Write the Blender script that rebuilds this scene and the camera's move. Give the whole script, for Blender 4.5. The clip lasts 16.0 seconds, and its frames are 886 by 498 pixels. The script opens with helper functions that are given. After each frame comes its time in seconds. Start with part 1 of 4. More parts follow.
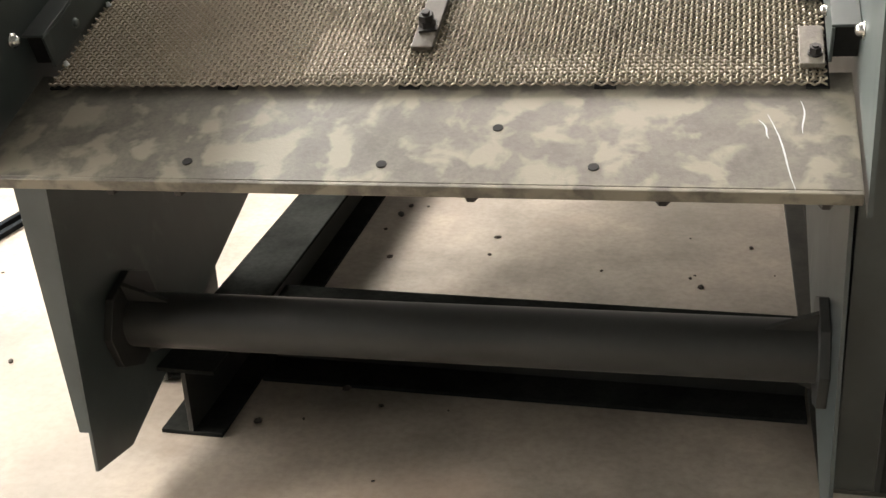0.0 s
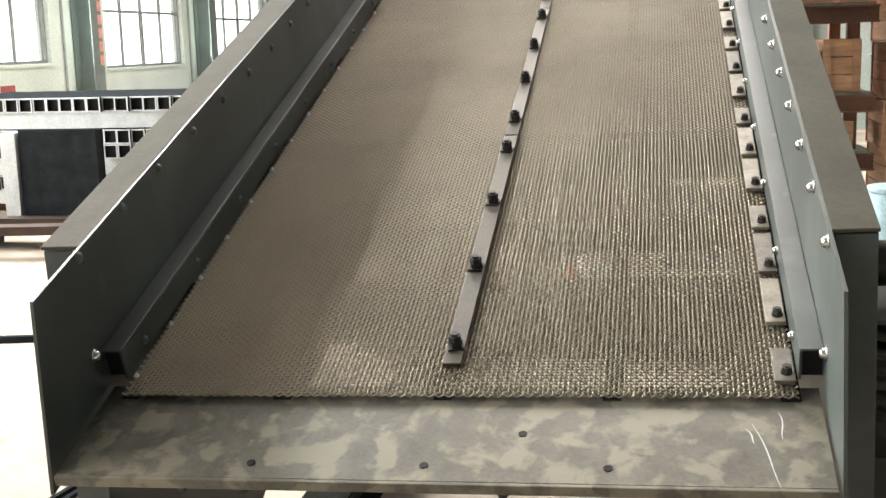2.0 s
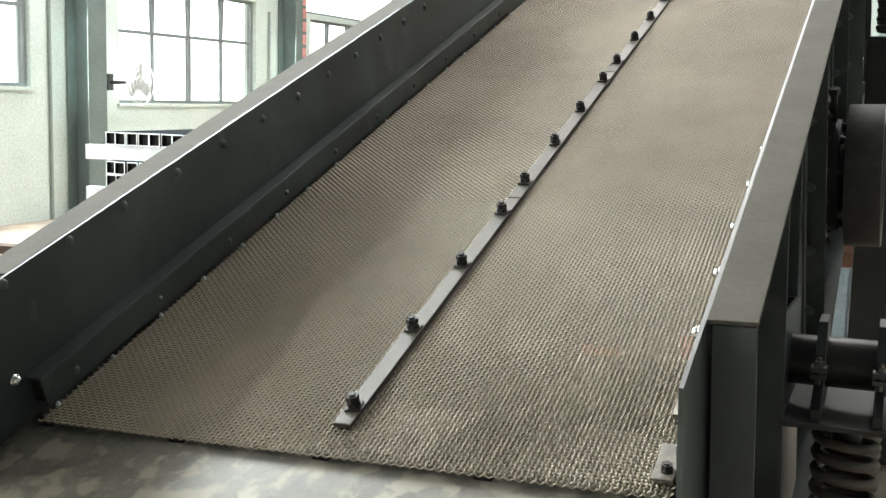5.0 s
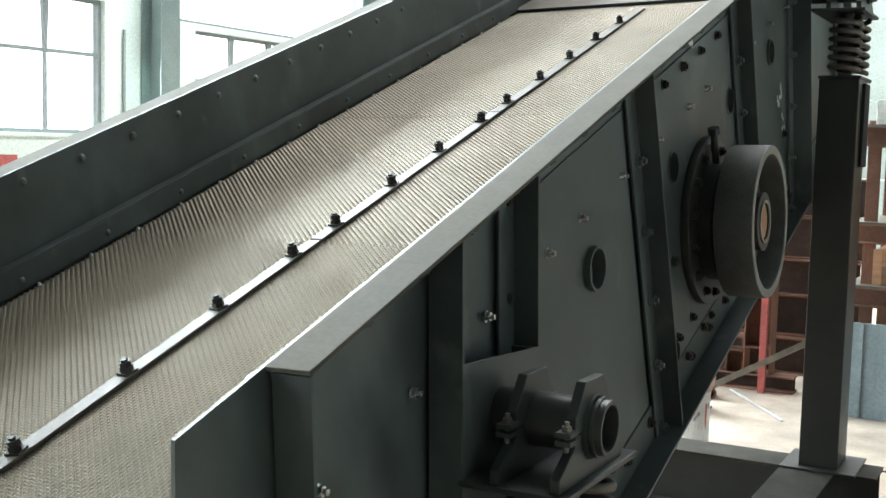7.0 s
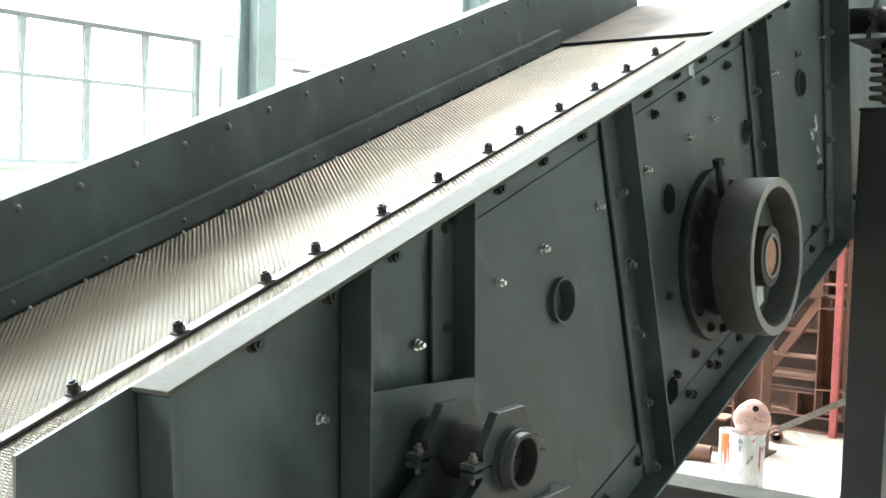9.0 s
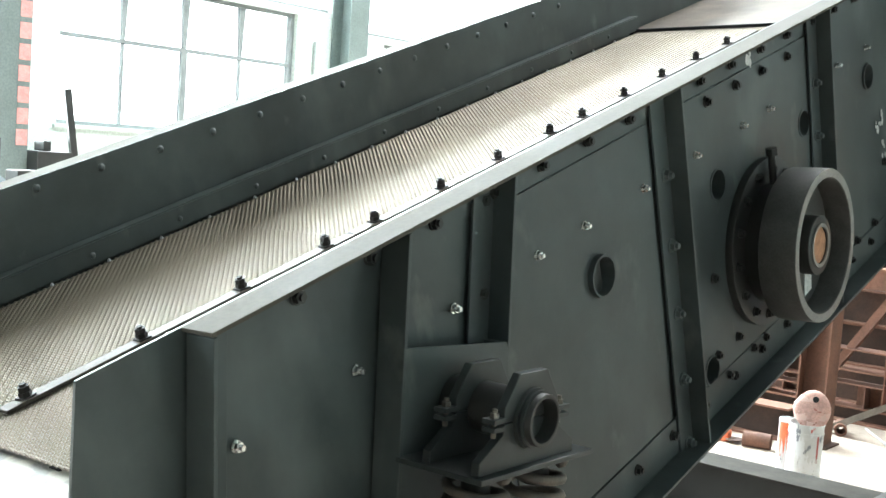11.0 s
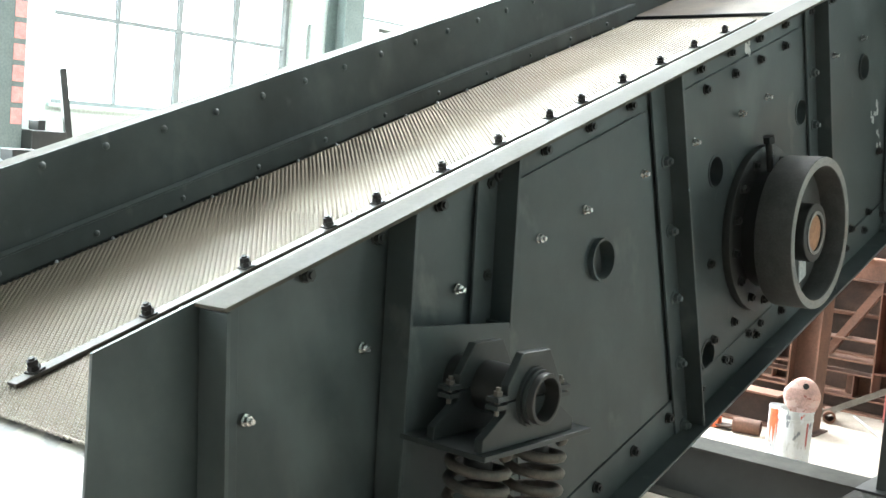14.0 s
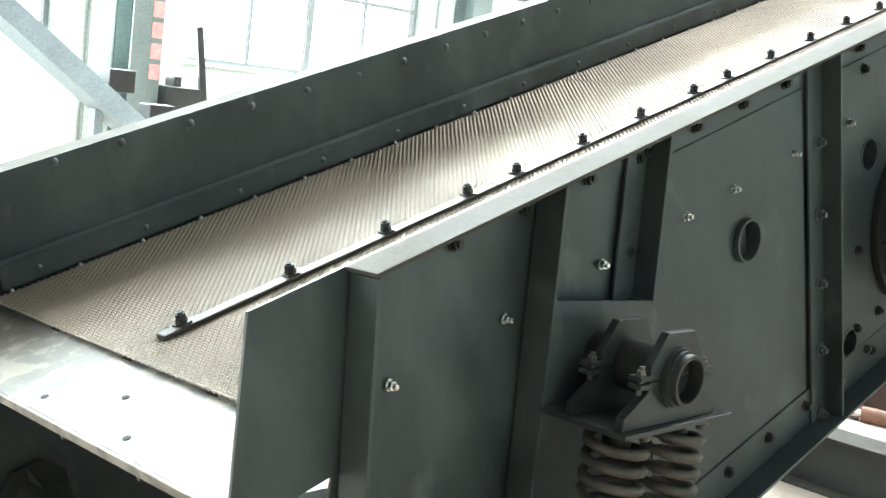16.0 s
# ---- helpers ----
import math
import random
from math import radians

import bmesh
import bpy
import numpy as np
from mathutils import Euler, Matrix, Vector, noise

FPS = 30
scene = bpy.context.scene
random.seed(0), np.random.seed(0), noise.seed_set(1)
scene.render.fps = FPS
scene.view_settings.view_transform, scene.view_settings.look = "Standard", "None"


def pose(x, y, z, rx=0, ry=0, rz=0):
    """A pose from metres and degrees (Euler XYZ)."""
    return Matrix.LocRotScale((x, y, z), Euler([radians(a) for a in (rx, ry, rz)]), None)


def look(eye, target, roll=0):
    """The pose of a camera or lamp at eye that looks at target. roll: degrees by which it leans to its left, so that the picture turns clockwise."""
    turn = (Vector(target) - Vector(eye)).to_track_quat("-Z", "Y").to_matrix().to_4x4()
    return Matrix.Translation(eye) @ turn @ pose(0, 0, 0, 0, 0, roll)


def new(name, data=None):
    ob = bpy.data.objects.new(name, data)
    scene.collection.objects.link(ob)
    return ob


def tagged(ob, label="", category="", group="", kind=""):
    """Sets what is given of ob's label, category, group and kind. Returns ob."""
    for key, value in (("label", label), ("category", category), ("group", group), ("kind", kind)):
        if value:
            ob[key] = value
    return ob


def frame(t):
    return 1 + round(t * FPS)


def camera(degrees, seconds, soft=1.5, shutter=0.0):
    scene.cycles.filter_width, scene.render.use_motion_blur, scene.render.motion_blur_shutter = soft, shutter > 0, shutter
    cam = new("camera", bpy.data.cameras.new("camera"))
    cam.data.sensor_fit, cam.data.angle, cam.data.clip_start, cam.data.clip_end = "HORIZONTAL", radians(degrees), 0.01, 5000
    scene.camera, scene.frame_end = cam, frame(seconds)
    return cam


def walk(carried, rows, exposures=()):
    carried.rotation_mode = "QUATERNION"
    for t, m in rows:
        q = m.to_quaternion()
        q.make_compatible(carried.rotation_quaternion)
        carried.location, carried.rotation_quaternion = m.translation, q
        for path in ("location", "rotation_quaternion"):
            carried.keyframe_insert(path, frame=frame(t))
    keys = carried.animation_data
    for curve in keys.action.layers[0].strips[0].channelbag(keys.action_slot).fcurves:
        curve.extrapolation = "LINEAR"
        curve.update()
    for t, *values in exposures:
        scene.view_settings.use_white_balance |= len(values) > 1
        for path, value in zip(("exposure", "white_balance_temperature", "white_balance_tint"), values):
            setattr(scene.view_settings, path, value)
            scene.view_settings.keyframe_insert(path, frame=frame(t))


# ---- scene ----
cam = camera(42.06, 16.0)
PATH = [
    (0.0, pose(0.539, -2.036, 1.68, 65.12, 2.43, 12.29)),
    (0.5, pose(0.54, -2.091, 1.707, 66.04, 1.68, 15.56)),
    (1.0, pose(0.542, -2.183, 1.751, 71.37, 1.64, 13.53)),
    (1.5, pose(0.549, -2.277, 1.799, 75.27, 2.33, 12.97)),
    (2.0, pose(0.454, -2.391, 1.817, 79.76, 1.53, 10.20)),
    (2.5, pose(0.429, -2.432, 1.825, 82.01, 0.51, 9.59)),
    (3.0, pose(0.433, -2.439, 1.829, 83.67, 0.46, 9.96)),
    (3.5, pose(0.459, -2.419, 1.824, 83.24, 0.08, 9.61)),
    (4.0, pose(0.584, -2.367, 1.812, 82.62, -0.67, 12.64)),
    (6.5, pose(1.869, -1.698, 1.827, 84.00, -1.16, 28.52)),
    (7.0, pose(1.96, -1.578, 1.807, 84.82, -1.47, 28.11)),
    (7.5, pose(2.035, -1.451, 1.801, 85.11, -2.27, 28.05)),
    (8.0, pose(2.122, -1.396, 1.786, 85.47, -0.90, 30.13)),
    (8.5, pose(2.259, -1.346, 1.786, 84.65, -0.84, 31.74)),
    (9.0, pose(2.313, -1.342, 1.795, 86.51, -1.77, 33.98)),
    (9.5, pose(2.361, -1.352, 1.791, 86.81, -2.99, 35.17)),
    (10.0, pose(2.436, -1.364, 1.786, 85.23, -3.97, 38.82)),
    (12.5, pose(2.532, -1.486, 1.789, 85.43, -4.26, 38.09)),
    (13.0, pose(2.528, -1.478, 1.784, 85.00, -4.14, 38.51)),
    (13.5, pose(2.516, -1.468, 1.791, 85.10, -4.48, 38.09)),
    (14.0, pose(2.513, -1.477, 1.778, 84.61, -4.87, 38.14)),
    (14.5, pose(2.474, -1.503, 1.788, 83.93, -5.75, 39.98)),
    (15.0, pose(2.465, -1.499, 1.779, 83.33, -6.05, 43.16)),
    (15.5, pose(2.439, -1.504, 1.777, 82.31, -6.42, 44.09)),
    (16.0, pose(2.448, -1.51, 1.777, 82.39, -6.83, 44.16)),
]
EXPOSURES = [(0.0, 0.42, 7200, 17), (1.5, 0.3, 7100, 15), (2.5, 0.2, 6900, 12), (4.0, 0.15, 6800, 11), (6.5, 0.35, 6150, 6), (8.0, 0.95, 6100, 6), (9.0, 1.4, 6050, 6), (9.7, 1.15, 6050, 6), (12.5, 1.12, 6050, 6), (16.0, 1.28, 6100, 6)]
LIGHT_WEST, LIGHT_HIGH, LIGHT_LOW, LIGHT_ROOF, BACKDROP = 1500, 2400, 1700, 1800, 4.0
PITCH, WIRE_R = 0.0108, 0.26
walk(cam, PATH, exposures=EXPOSURES)

# ---- daylight ----
world = bpy.data.worlds.new("sky")
scene.world = world
world.use_nodes = True
wn = world.node_tree.nodes
sky = wn.new("ShaderNodeTexSky")
sky.sky_type = 'NISHITA'
sky.sun_disc = False
sky.sun_elevation, sky.sun_rotation = radians(48), radians(-70)
sky.air_density, sky.dust_density = 1.0, 3.0
world.node_tree.links.new(sky.outputs[0], wn["Background"].inputs[0])
wn["Background"].inputs[1].default_value = 0.05


def lamp_area(name, m, sx, sy, watts, colour=(1, 1, 1)):
    d = bpy.data.lights.new(name, 'AREA')
    d.shape, d.size, d.size_y, d.energy, d.color = 'RECTANGLE', sx, sy, watts, colour
    ob = new(name, d)
    ob.matrix_world = m
    return ob


sun_data = bpy.data.lights.new("sun", 'SUN')
sun_data.energy, sun_data.angle, sun_data.color = 1.0, radians(12), (1.0, 0.97, 0.92)
sun = new("sun", sun_data)
sun.matrix_world = look((-20, -6, 22), (0, 1, 0))

# daylight standing in the window openings of the long wall and the roof light, plus an added eaves lamp
lamp_area("upper_window_light", look((-9.45, 11, 7.4), (0, 11, 2.2)), 30, 2.7, LIGHT_WEST, (0.94, 1.0, 0.99))
# added compact lamp without a known source, makes the left plate shade the deck
lamp_area("added_eaves_lamp", look((-9.35, 9.6, 10.0), (0, 2.5, 1.8)), 8, 1.4, LIGHT_HIGH, (0.94, 1.0, 0.99))
lamp_area("lower_window_light", look((-9.45, 11, 2.45), (0, 11, 1.6)), 30, 1.7, LIGHT_LOW, (0.94, 1.0, 0.99))
lamp_area("roof_light", pose(-0.85, 13.0, 10.95), 5.1, 13.0, LIGHT_ROOF, (1.0, 0.98, 0.94))



# ---- materials ----
def mat(name, base, rough=0.6, metal=0.0, var=0.25, scale=6.0, fine=60.0, bump=0.15, tint=None, spec=0.5, stretch=(1, 1, 1), speck=0.5, random_tone=0.0, detail=8, spread=0.26, floor=0.29):
    """A painted, bare or mineral surface: two scales of tone, worn patches and a fine relief."""
    m = bpy.data.materials.new(name)
    m.use_nodes = True
    nt = m.node_tree
    n, l = nt.nodes, nt.links
    p = n["Principled BSDF"]
    p.inputs["Roughness"].default_value, p.inputs["Metallic"].default_value = rough, metal
    p.inputs["Specular IOR Level"].default_value = spec
    co = n.new("ShaderNodeTexCoord")
    mp = n.new("ShaderNodeMapping")
    mp.inputs["Scale"].default_value = stretch
    l.new(co.outputs["Object"], mp.inputs[0])
    big, small = n.new("ShaderNodeTexNoise"), n.new("ShaderNodeTexNoise")
    for t, s, d in ((big, scale, detail), (small, fine, 3)):
        t.inputs["Scale"].default_value, t.inputs["Detail"].default_value, t.inputs["Roughness"].default_value = s, d, 0.6
        l.new(mp.outputs[0], t.inputs["Vector"])
    lo = [c * (1 - var) for c in base]
    hi = list(tint) if tint else [min(1, c * (1 + var)) for c in base]
    r1 = n.new("ShaderNodeValToRGB")
    r1.color_ramp.elements[0].position, r1.color_ramp.elements[0].color = 0.32, (*lo, 1)
    r1.color_ramp.elements[1].position, r1.color_ramp.elements[1].color = 0.68, (*hi, 1)
    l.new(big.outputs["Fac"], r1.inputs[0])
    mx = n.new("ShaderNodeMix")
    mx.data_type, mx.blend_type = 'RGBA', 'MULTIPLY'
    mx.inputs[0].default_value = speck
    r2 = n.new("ShaderNodeValToRGB")
    r2.color_ramp.elements[0].position, r2.color_ramp.elements[0].color = 0.35, (0.6, 0.6, 0.6, 1)
    r2.color_ramp.elements[1].position, r2.color_ramp.elements[1].color = 0.6, (1, 1, 1, 1)
    l.new(small.outputs["Fac"], r2.inputs[0])
    l.new(r1.outputs[0], mx.inputs[6])
    l.new(r2.outputs[0], mx.inputs[7])
    out = mx.outputs[2]
    if random_tone:
        oi, hs = n.new("ShaderNodeObjectInfo"), n.new("ShaderNodeHueSaturation")
        mr = n.new("ShaderNodeMapRange")
        mr.inputs["To Min"].default_value, mr.inputs["To Max"].default_value = 1 - random_tone, 1 + random_tone
        l.new(oi.outputs["Random"], mr.inputs["Value"])
        l.new(mr.outputs[0], hs.inputs["Value"])
        l.new(out, hs.inputs["Color"])
        out = hs.outputs[0]
    l.new(out, p.inputs["Base Color"])
    rr = n.new("ShaderNodeMapRange")
    rr.inputs["To Min"].default_value, rr.inputs["To Max"].default_value = max(floor, rough - 0.12), min(1, max(floor, rough - 0.12) + spread)
    l.new(big.outputs["Fac"], rr.inputs["Value"])
    l.new(rr.outputs[0], p.inputs["Roughness"])
    if bump:
        b = n.new("ShaderNodeBump")
        b.inputs["Strength"].default_value, b.inputs["Distance"].default_value = bump, 0.002
        l.new(small.outputs["Fac"], b.inputs["Height"])
        l.new(b.outputs[0], p.inputs["Normal"])
    return m


PAINT = mat("grey_green_paint", (0.044, 0.055, 0.054), 0.32, 0, 0.25, 1.8, 60, 0.03, tint=(0.074, 0.088, 0.086), speck=0.12, detail=4)
PAINT_DARK = mat("dark_grey_paint", (0.026, 0.026, 0.024), 0.24, 0, 0.25, 4.0, 60, 0.04, speck=0.15)
FLANGE = mat("dusty_flange_paint", (0.088, 0.079, 0.063), 0.8, 0, 0.2, 5.0, 70, 0.08, spec=0.3, speck=0.3)
STEEL = mat("bare_rolled_steel", (0.17, 0.15, 0.125), 0.42, 0.3, 0.3, 9, 120, 0.15)
BAR = mat("oiled_flat_bar", (0.075, 0.063, 0.05), 0.5, 0.2, 0.3, 9, 120, 0.15)
WIRE = mat("woven_wire", (0.25, 0.215, 0.165), 0.41, 0.7, 0.2, 1.1, 3, 0.0, speck=0.0, detail=3, spread=0.05)
BLACK = mat("blackened_bolt", (0.035, 0.033, 0.032), 0.5, 0.3, 0.3, 30, 200, 0.1)
ZINC = mat("zinc_plating", (0.74, 0.74, 0.72), 0.24, 1.0, 0.12, 60, 300, 0.05, floor=0.12)
# rust colour, darkened further to imitate shade among the stacked frames
RUST_AND_SHADE = mat("rust_and_shade_steel", (0.05, 0.026, 0.017), 0.8, 0.1, 0.45, 5, 60, 0.4, random_tone=0.3)
RUST_LIGHT = mat("primer_red_steel", (0.155, 0.072, 0.045), 0.75, 0.0, 0.3, 4, 60, 0.3, random_tone=0.25)
CASTING = mat("pulley_casting", (0.085, 0.083, 0.078), 0.6, 0.2, 0.2, 20, 150, 0.2)
RIM = mat("machined_rim", (0.33, 0.34, 0.33), 0.35, 0.7, 0.15, 20, 150, 0.1)
SHAFT = mat("rusty_shaft_end", (0.42, 0.22, 0.12), 0.6, 0.2, 0.25, 40, 200, 0.2)
BEAM = mat("dark_beam_paint", (0.055, 0.051, 0.044), 0.8, 0, 0.3, 6, 60, 0.08, speck=0.3, spec=0.1)
# copy of the plate paint, darkened to hold the shade on the mounts
MOUNT = mat("shaded_grey_green_paint", (0.030, 0.036, 0.035), 0.42, 0, 0.3, 5, 60, 0.05, tint=(0.05, 0.058, 0.056), speck=0.2)
FEED = mat("rusted_feed_plate", (0.15, 0.122, 0.095), 0.65, 0, 0.3, 5, 90, 0.15, spec=0.2)
# beam colour blackened to carry the shade under the machine
SHADED_BEAM = mat("shade_black_beam", (0.026, 0.027, 0.025), 0.85, 0, 0.3, 6, 60, 0.1, spec=0.0)
# black for rubber parts, also for panels that stand in for shade in holes
RUBBER_AND_SHADE = mat("black_rubber_and_shade", (0.012, 0.012, 0.012), 0.85, 0, 0.3, 10, 90, 0.2)
CONCRETE = mat("concrete_floor", (0.33, 0.28, 0.235), 0.75, 0, 0.32, 1.6, 45, 0.2, tint=(0.52, 0.43, 0.35), speck=0.35)
WALL = mat("pale_green_wall", (0.66, 0.74, 0.70), 0.85, 0, 0.1, 0.8, 30, 0.1)
COLUMN = mat("grey_green_column_paint", (0.16, 0.20, 0.19), 0.6, 0, 0.15, 2, 40, 0.1)
FRAME = mat("dark_window_frame", (0.22, 0.245, 0.245), 0.5, 0, 0.15, 6, 60, 0.05)
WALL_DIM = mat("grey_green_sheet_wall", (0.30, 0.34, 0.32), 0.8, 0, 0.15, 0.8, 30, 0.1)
# tones of two unseen walls, darkened to hold back bounced light
WALL_EAST = mat("dimmed_side_wall", (0.22, 0.25, 0.24), 0.8, 0, 0.12, 0.8, 30, 0.1)
WALL_DARK = mat("unseen_dark_wall", (0.10, 0.11, 0.11), 0.8, 0, 0.15, 0.8, 30, 0.1)
# unseen ceiling, its tone lowered to reduce the fill light
ROOF = mat("dimmed_roof_sheet", (0.13, 0.135, 0.135), 0.6, 0, 0.1, 1, 20, 0.1)
RED = mat("red_paint", (0.36, 0.08, 0.07), 0.6, 0, 0.25, 12, 60, 0.1)
FADED_RED = mat("faded_red_paint", (0.66, 0.30, 0.28), 0.7, 0, 0.2, 12, 60, 0.1)
WOOD = mat("fresh_pine_board", (0.50, 0.28, 0.16), 0.7, 0, 0.3, 3, 40, 0.25, stretch=(1, 1, 8), random_tone=0.2)
TUBE = mat("black_steel_tube", (0.022, 0.025, 0.028), 0.8, 0.0, 0.3, 6, 60, 0.1, spec=0.0)
GALV = mat("pale_cut_steel", (0.55, 0.57, 0.58), 0.45, 0.5, 0.15, 8, 60, 0.1)
BLUEGREY = mat("blue_grey_sheet", (0.25, 0.31, 0.34), 0.6, 0, 0.15, 2, 40, 0.1)
PAIL = mat("spattered_paint_pail", (0.55, 0.55, 0.54), 0.4, 0.2, 0.12, 6, 60, 0.05, speck=0.15, detail=3)
CLAY = mat("dried_primer_crust", (0.62, 0.38, 0.32), 0.8, 0, 0.25, 14, 80, 0.5)
WHITE = mat("white_card", (0.7, 0.7, 0.68), 0.8, 0, 0.1, 6, 60, 0.05)
DIRT = mat("dark_scale_crumb", (0.06, 0.045, 0.035), 0.9, 0, 0.3, 40, 200, 0.2)


def lip_material():
    """Bare plate with blotches of pale filler and darker smoke, some scratches."""
    m = mat("blotched_bare_plate", (0.115, 0.105, 0.085), 0.34, 0.2, 0.3, 14, 120, 0.15)
    nt = m.node_tree
    n, l = nt.nodes, nt.links
    p = n["Principled BSDF"]
    old = p.inputs["Base Color"].links[0].from_socket
    co = n.new("ShaderNodeTexCoord")
    big = n.new("ShaderNodeTexNoise")
    big.inputs["Scale"].default_value, big.inputs["Detail"].default_value, big.inputs["Distortion"].default_value = 13.0, 4.0, 0.25
    l.new(co.outputs["Object"], big.inputs["Vector"])
    rp = n.new("ShaderNodeValToRGB")
    rp.color_ramp.elements[0].position, rp.color_ramp.elements[0].color = 0.50, (0, 0, 0, 1)
    rp.color_ramp.elements[1].position, rp.color_ramp.elements[1].color = 0.59, (1, 1, 1, 1)
    l.new(big.outputs["Fac"], rp.inputs[0])
    mx = n.new("ShaderNodeMix")
    mx.data_type = 'RGBA'
    l.new(rp.outputs[0], mx.inputs[0])
    l.new(old, mx.inputs[6])
    mx.inputs[7].default_value = (0.205, 0.187, 0.145, 1)
    l.new(mx.outputs[2], p.inputs["Base Color"])
    return m


def spattered(m, spots, soft=0.03, flat=0.45):
    """Paint splashes over a finish: (colour, noise scale, threshold, seed)."""
    nt = m.node_tree
    n, l = nt.nodes, nt.links
    p = n["Principled BSDF"]
    out = p.inputs["Base Color"].links[0].from_socket
    co = n.new("ShaderNodeTexCoord")
    for colour, scale, level, seed in spots:
        mp, t, rp, mx = n.new("ShaderNodeMapping"), n.new("ShaderNodeTexNoise"), n.new("ShaderNodeValToRGB"), n.new("ShaderNodeMix")
        mp.inputs["Location"].default_value, mp.inputs["Scale"].default_value = (seed, seed * 1.7, seed * 0.3), (1, 1, flat)
        l.new(co.outputs["Object"], mp.inputs[0])
        l.new(mp.outputs[0], t.inputs["Vector"])
        t.inputs["Scale"].default_value, t.inputs["Detail"].default_value = scale, 5
        rp.color_ramp.elements[0].position, rp.color_ramp.elements[1].position = level, level + soft
        l.new(t.outputs["Fac"], rp.inputs[0])
        mx.data_type = 'RGBA'
        l.new(rp.outputs[0], mx.inputs[0])
        l.new(out, mx.inputs[6])
        mx.inputs[7].default_value = (*colour, 1)
        out = mx.outputs[2]
    l.new(out, p.inputs["Base Color"])


spattered(PAIL, (((0.62, 0.63, 0.64), 16, 0.52, 0.0), ((0.62, 0.36, 0.18), 12, 0.66, 3.0), ((0.52, 0.08, 0.05), 15, 0.67, 7.0), ((0.20, 0.21, 0.23), 24, 0.64, 11.0)))
spattered(CLAY, (((0.68, 0.48, 0.42), 14, 0.52, 2.0), ((0.36, 0.13, 0.10), 26, 0.63, 5.0)))
spattered(PAINT, (((0.112, 0.128, 0.124), 2.6, 0.55, 2.0), ((0.024, 0.030, 0.030), 1.7, 0.53, 6.0), ((0.15, 0.16, 0.15), 8.0, 0.64, 8.0)), 0.22, 0.6)
spattered(CONCRETE, (((0.36, 0.25, 0.185), 1.3, 0.56, 4.0), ((0.27, 0.235, 0.195), 0.8, 0.55, 9.0), ((0.24, 0.19, 0.15), 4.5, 0.62, 1.0)), 0.3, 1.0)
LIP = lip_material()


def glass_material():
    m = bpy.data.materials.new("window_glass")
    m.use_nodes = True
    p = m.node_tree.nodes["Principled BSDF"]
    p.inputs["Transmission Weight"].default_value, p.inputs["Roughness"].default_value = 1.0, 0.03
    p.inputs["IOR"].default_value = 1.1
    return m


GLASS = glass_material()


# ---- mesh helpers ----
def box(bm, x0, x1, y0, y1, z0, z1):
    v = [bm.verts.new((x, y, z)) for x in (x0, x1) for y in (y0, y1) for z in (z0, z1)]
    for f in ((0, 1, 3, 2), (4, 6, 7, 5), (0, 4, 5, 1), (2, 3, 7, 6), (0, 2, 6, 4), (1, 5, 7, 3)):
        bm.faces.new([v[i] for i in f])


def prism(bm, pts, a0, a1, axis="x"):
    """A flat outline pushed along an axis; pts are (y, z) for x, (x, z) for y, (x, y) for z."""
    def at(a, p):
        return {"x": (a, p[0], p[1]), "y": (p[0], a, p[1]), "z": (p[0], p[1], a)}[axis]
    lo, hi = [bm.verts.new(at(a0, p)) for p in pts], [bm.verts.new(at(a1, p)) for p in pts]
    k = len(pts)
    bm.faces.new(lo), bm.faces.new(hi[::-1])
    for i in range(k):
        bm.faces.new((lo[i], hi[i], hi[(i + 1) % k], lo[(i + 1) % k]))


def ring_pts(cu, cv, r, n, start=0.0):
    return [(cu + r * math.cos(start + 2 * math.pi * i / n), cv + r * math.sin(start + 2 * math.pi * i / n)) for i in range(n)]


def disc(bm, c, r, a0, a1, n=24, axis="x", start=0.0):
    u, v = {"x": (1, 2), "y": (0, 2), "z": (0, 1)}[axis]
    prism(bm, ring_pts(c[u], c[v], r, n, start), a0, a1, axis)


def hollow(bm, c, r0, r1, a0, a1, n=32, axis="x"):
    """A ring or pipe of inner radius r0 and outer radius r1 from a0 to a1."""
    u, v = {"x": (1, 2), "y": (0, 2), "z": (0, 1)}[axis]
    def at(a, p):
        return {"x": (a, p[0], p[1]), "y": (p[0], a, p[1]), "z": (p[0], p[1], a)}[axis]
    loops = [[bm.verts.new(at(a, p)) for p in ring_pts(c[u], c[v], r, n)] for a, r in ((a0, r1), (a1, r1), (a1, r0), (a0, r0))]
    for k in range(4):
        a, b = loops[k], loops[(k + 1) % 4]
        for i in range(n):
            bm.faces.new((a[i], a[(i + 1) % n], b[(i + 1) % n], b[i]))


def mesh_of(name, bm, material, smooth=False):
    bmesh.ops.recalc_face_normals(bm, faces=bm.faces)
    me = bpy.data.meshes.new(name)
    bm.to_mesh(me)
    bm.free()
    me.materials.append(material)
    if smooth:
        for p in me.polygons:
            p.use_smooth = True
    return me


def part(name, bm, material, parent=None, label="", bevel=0.0, smooth=False):
    ob = new(name, mesh_of(name, bm, material, smooth))
    ob.parent = parent
    if label:
        ob["label"] = label
    if bevel:
        md = ob.modifiers.new("edge", 'BEVEL')
        md.width, md.segments, md.limit_method, md.angle_limit = bevel, 2, 'ANGLE', radians(40)
    if smooth:
        md = ob.modifiers.new("split", 'EDGE_SPLIT')
        md.split_angle = radians(35)
    return ob


def piece(name, me, parent, m):
    """A repeated piece that shares its mesh."""
    ob = new(name, me)
    ob.parent = parent
    ob.matrix_local = m
    return ob


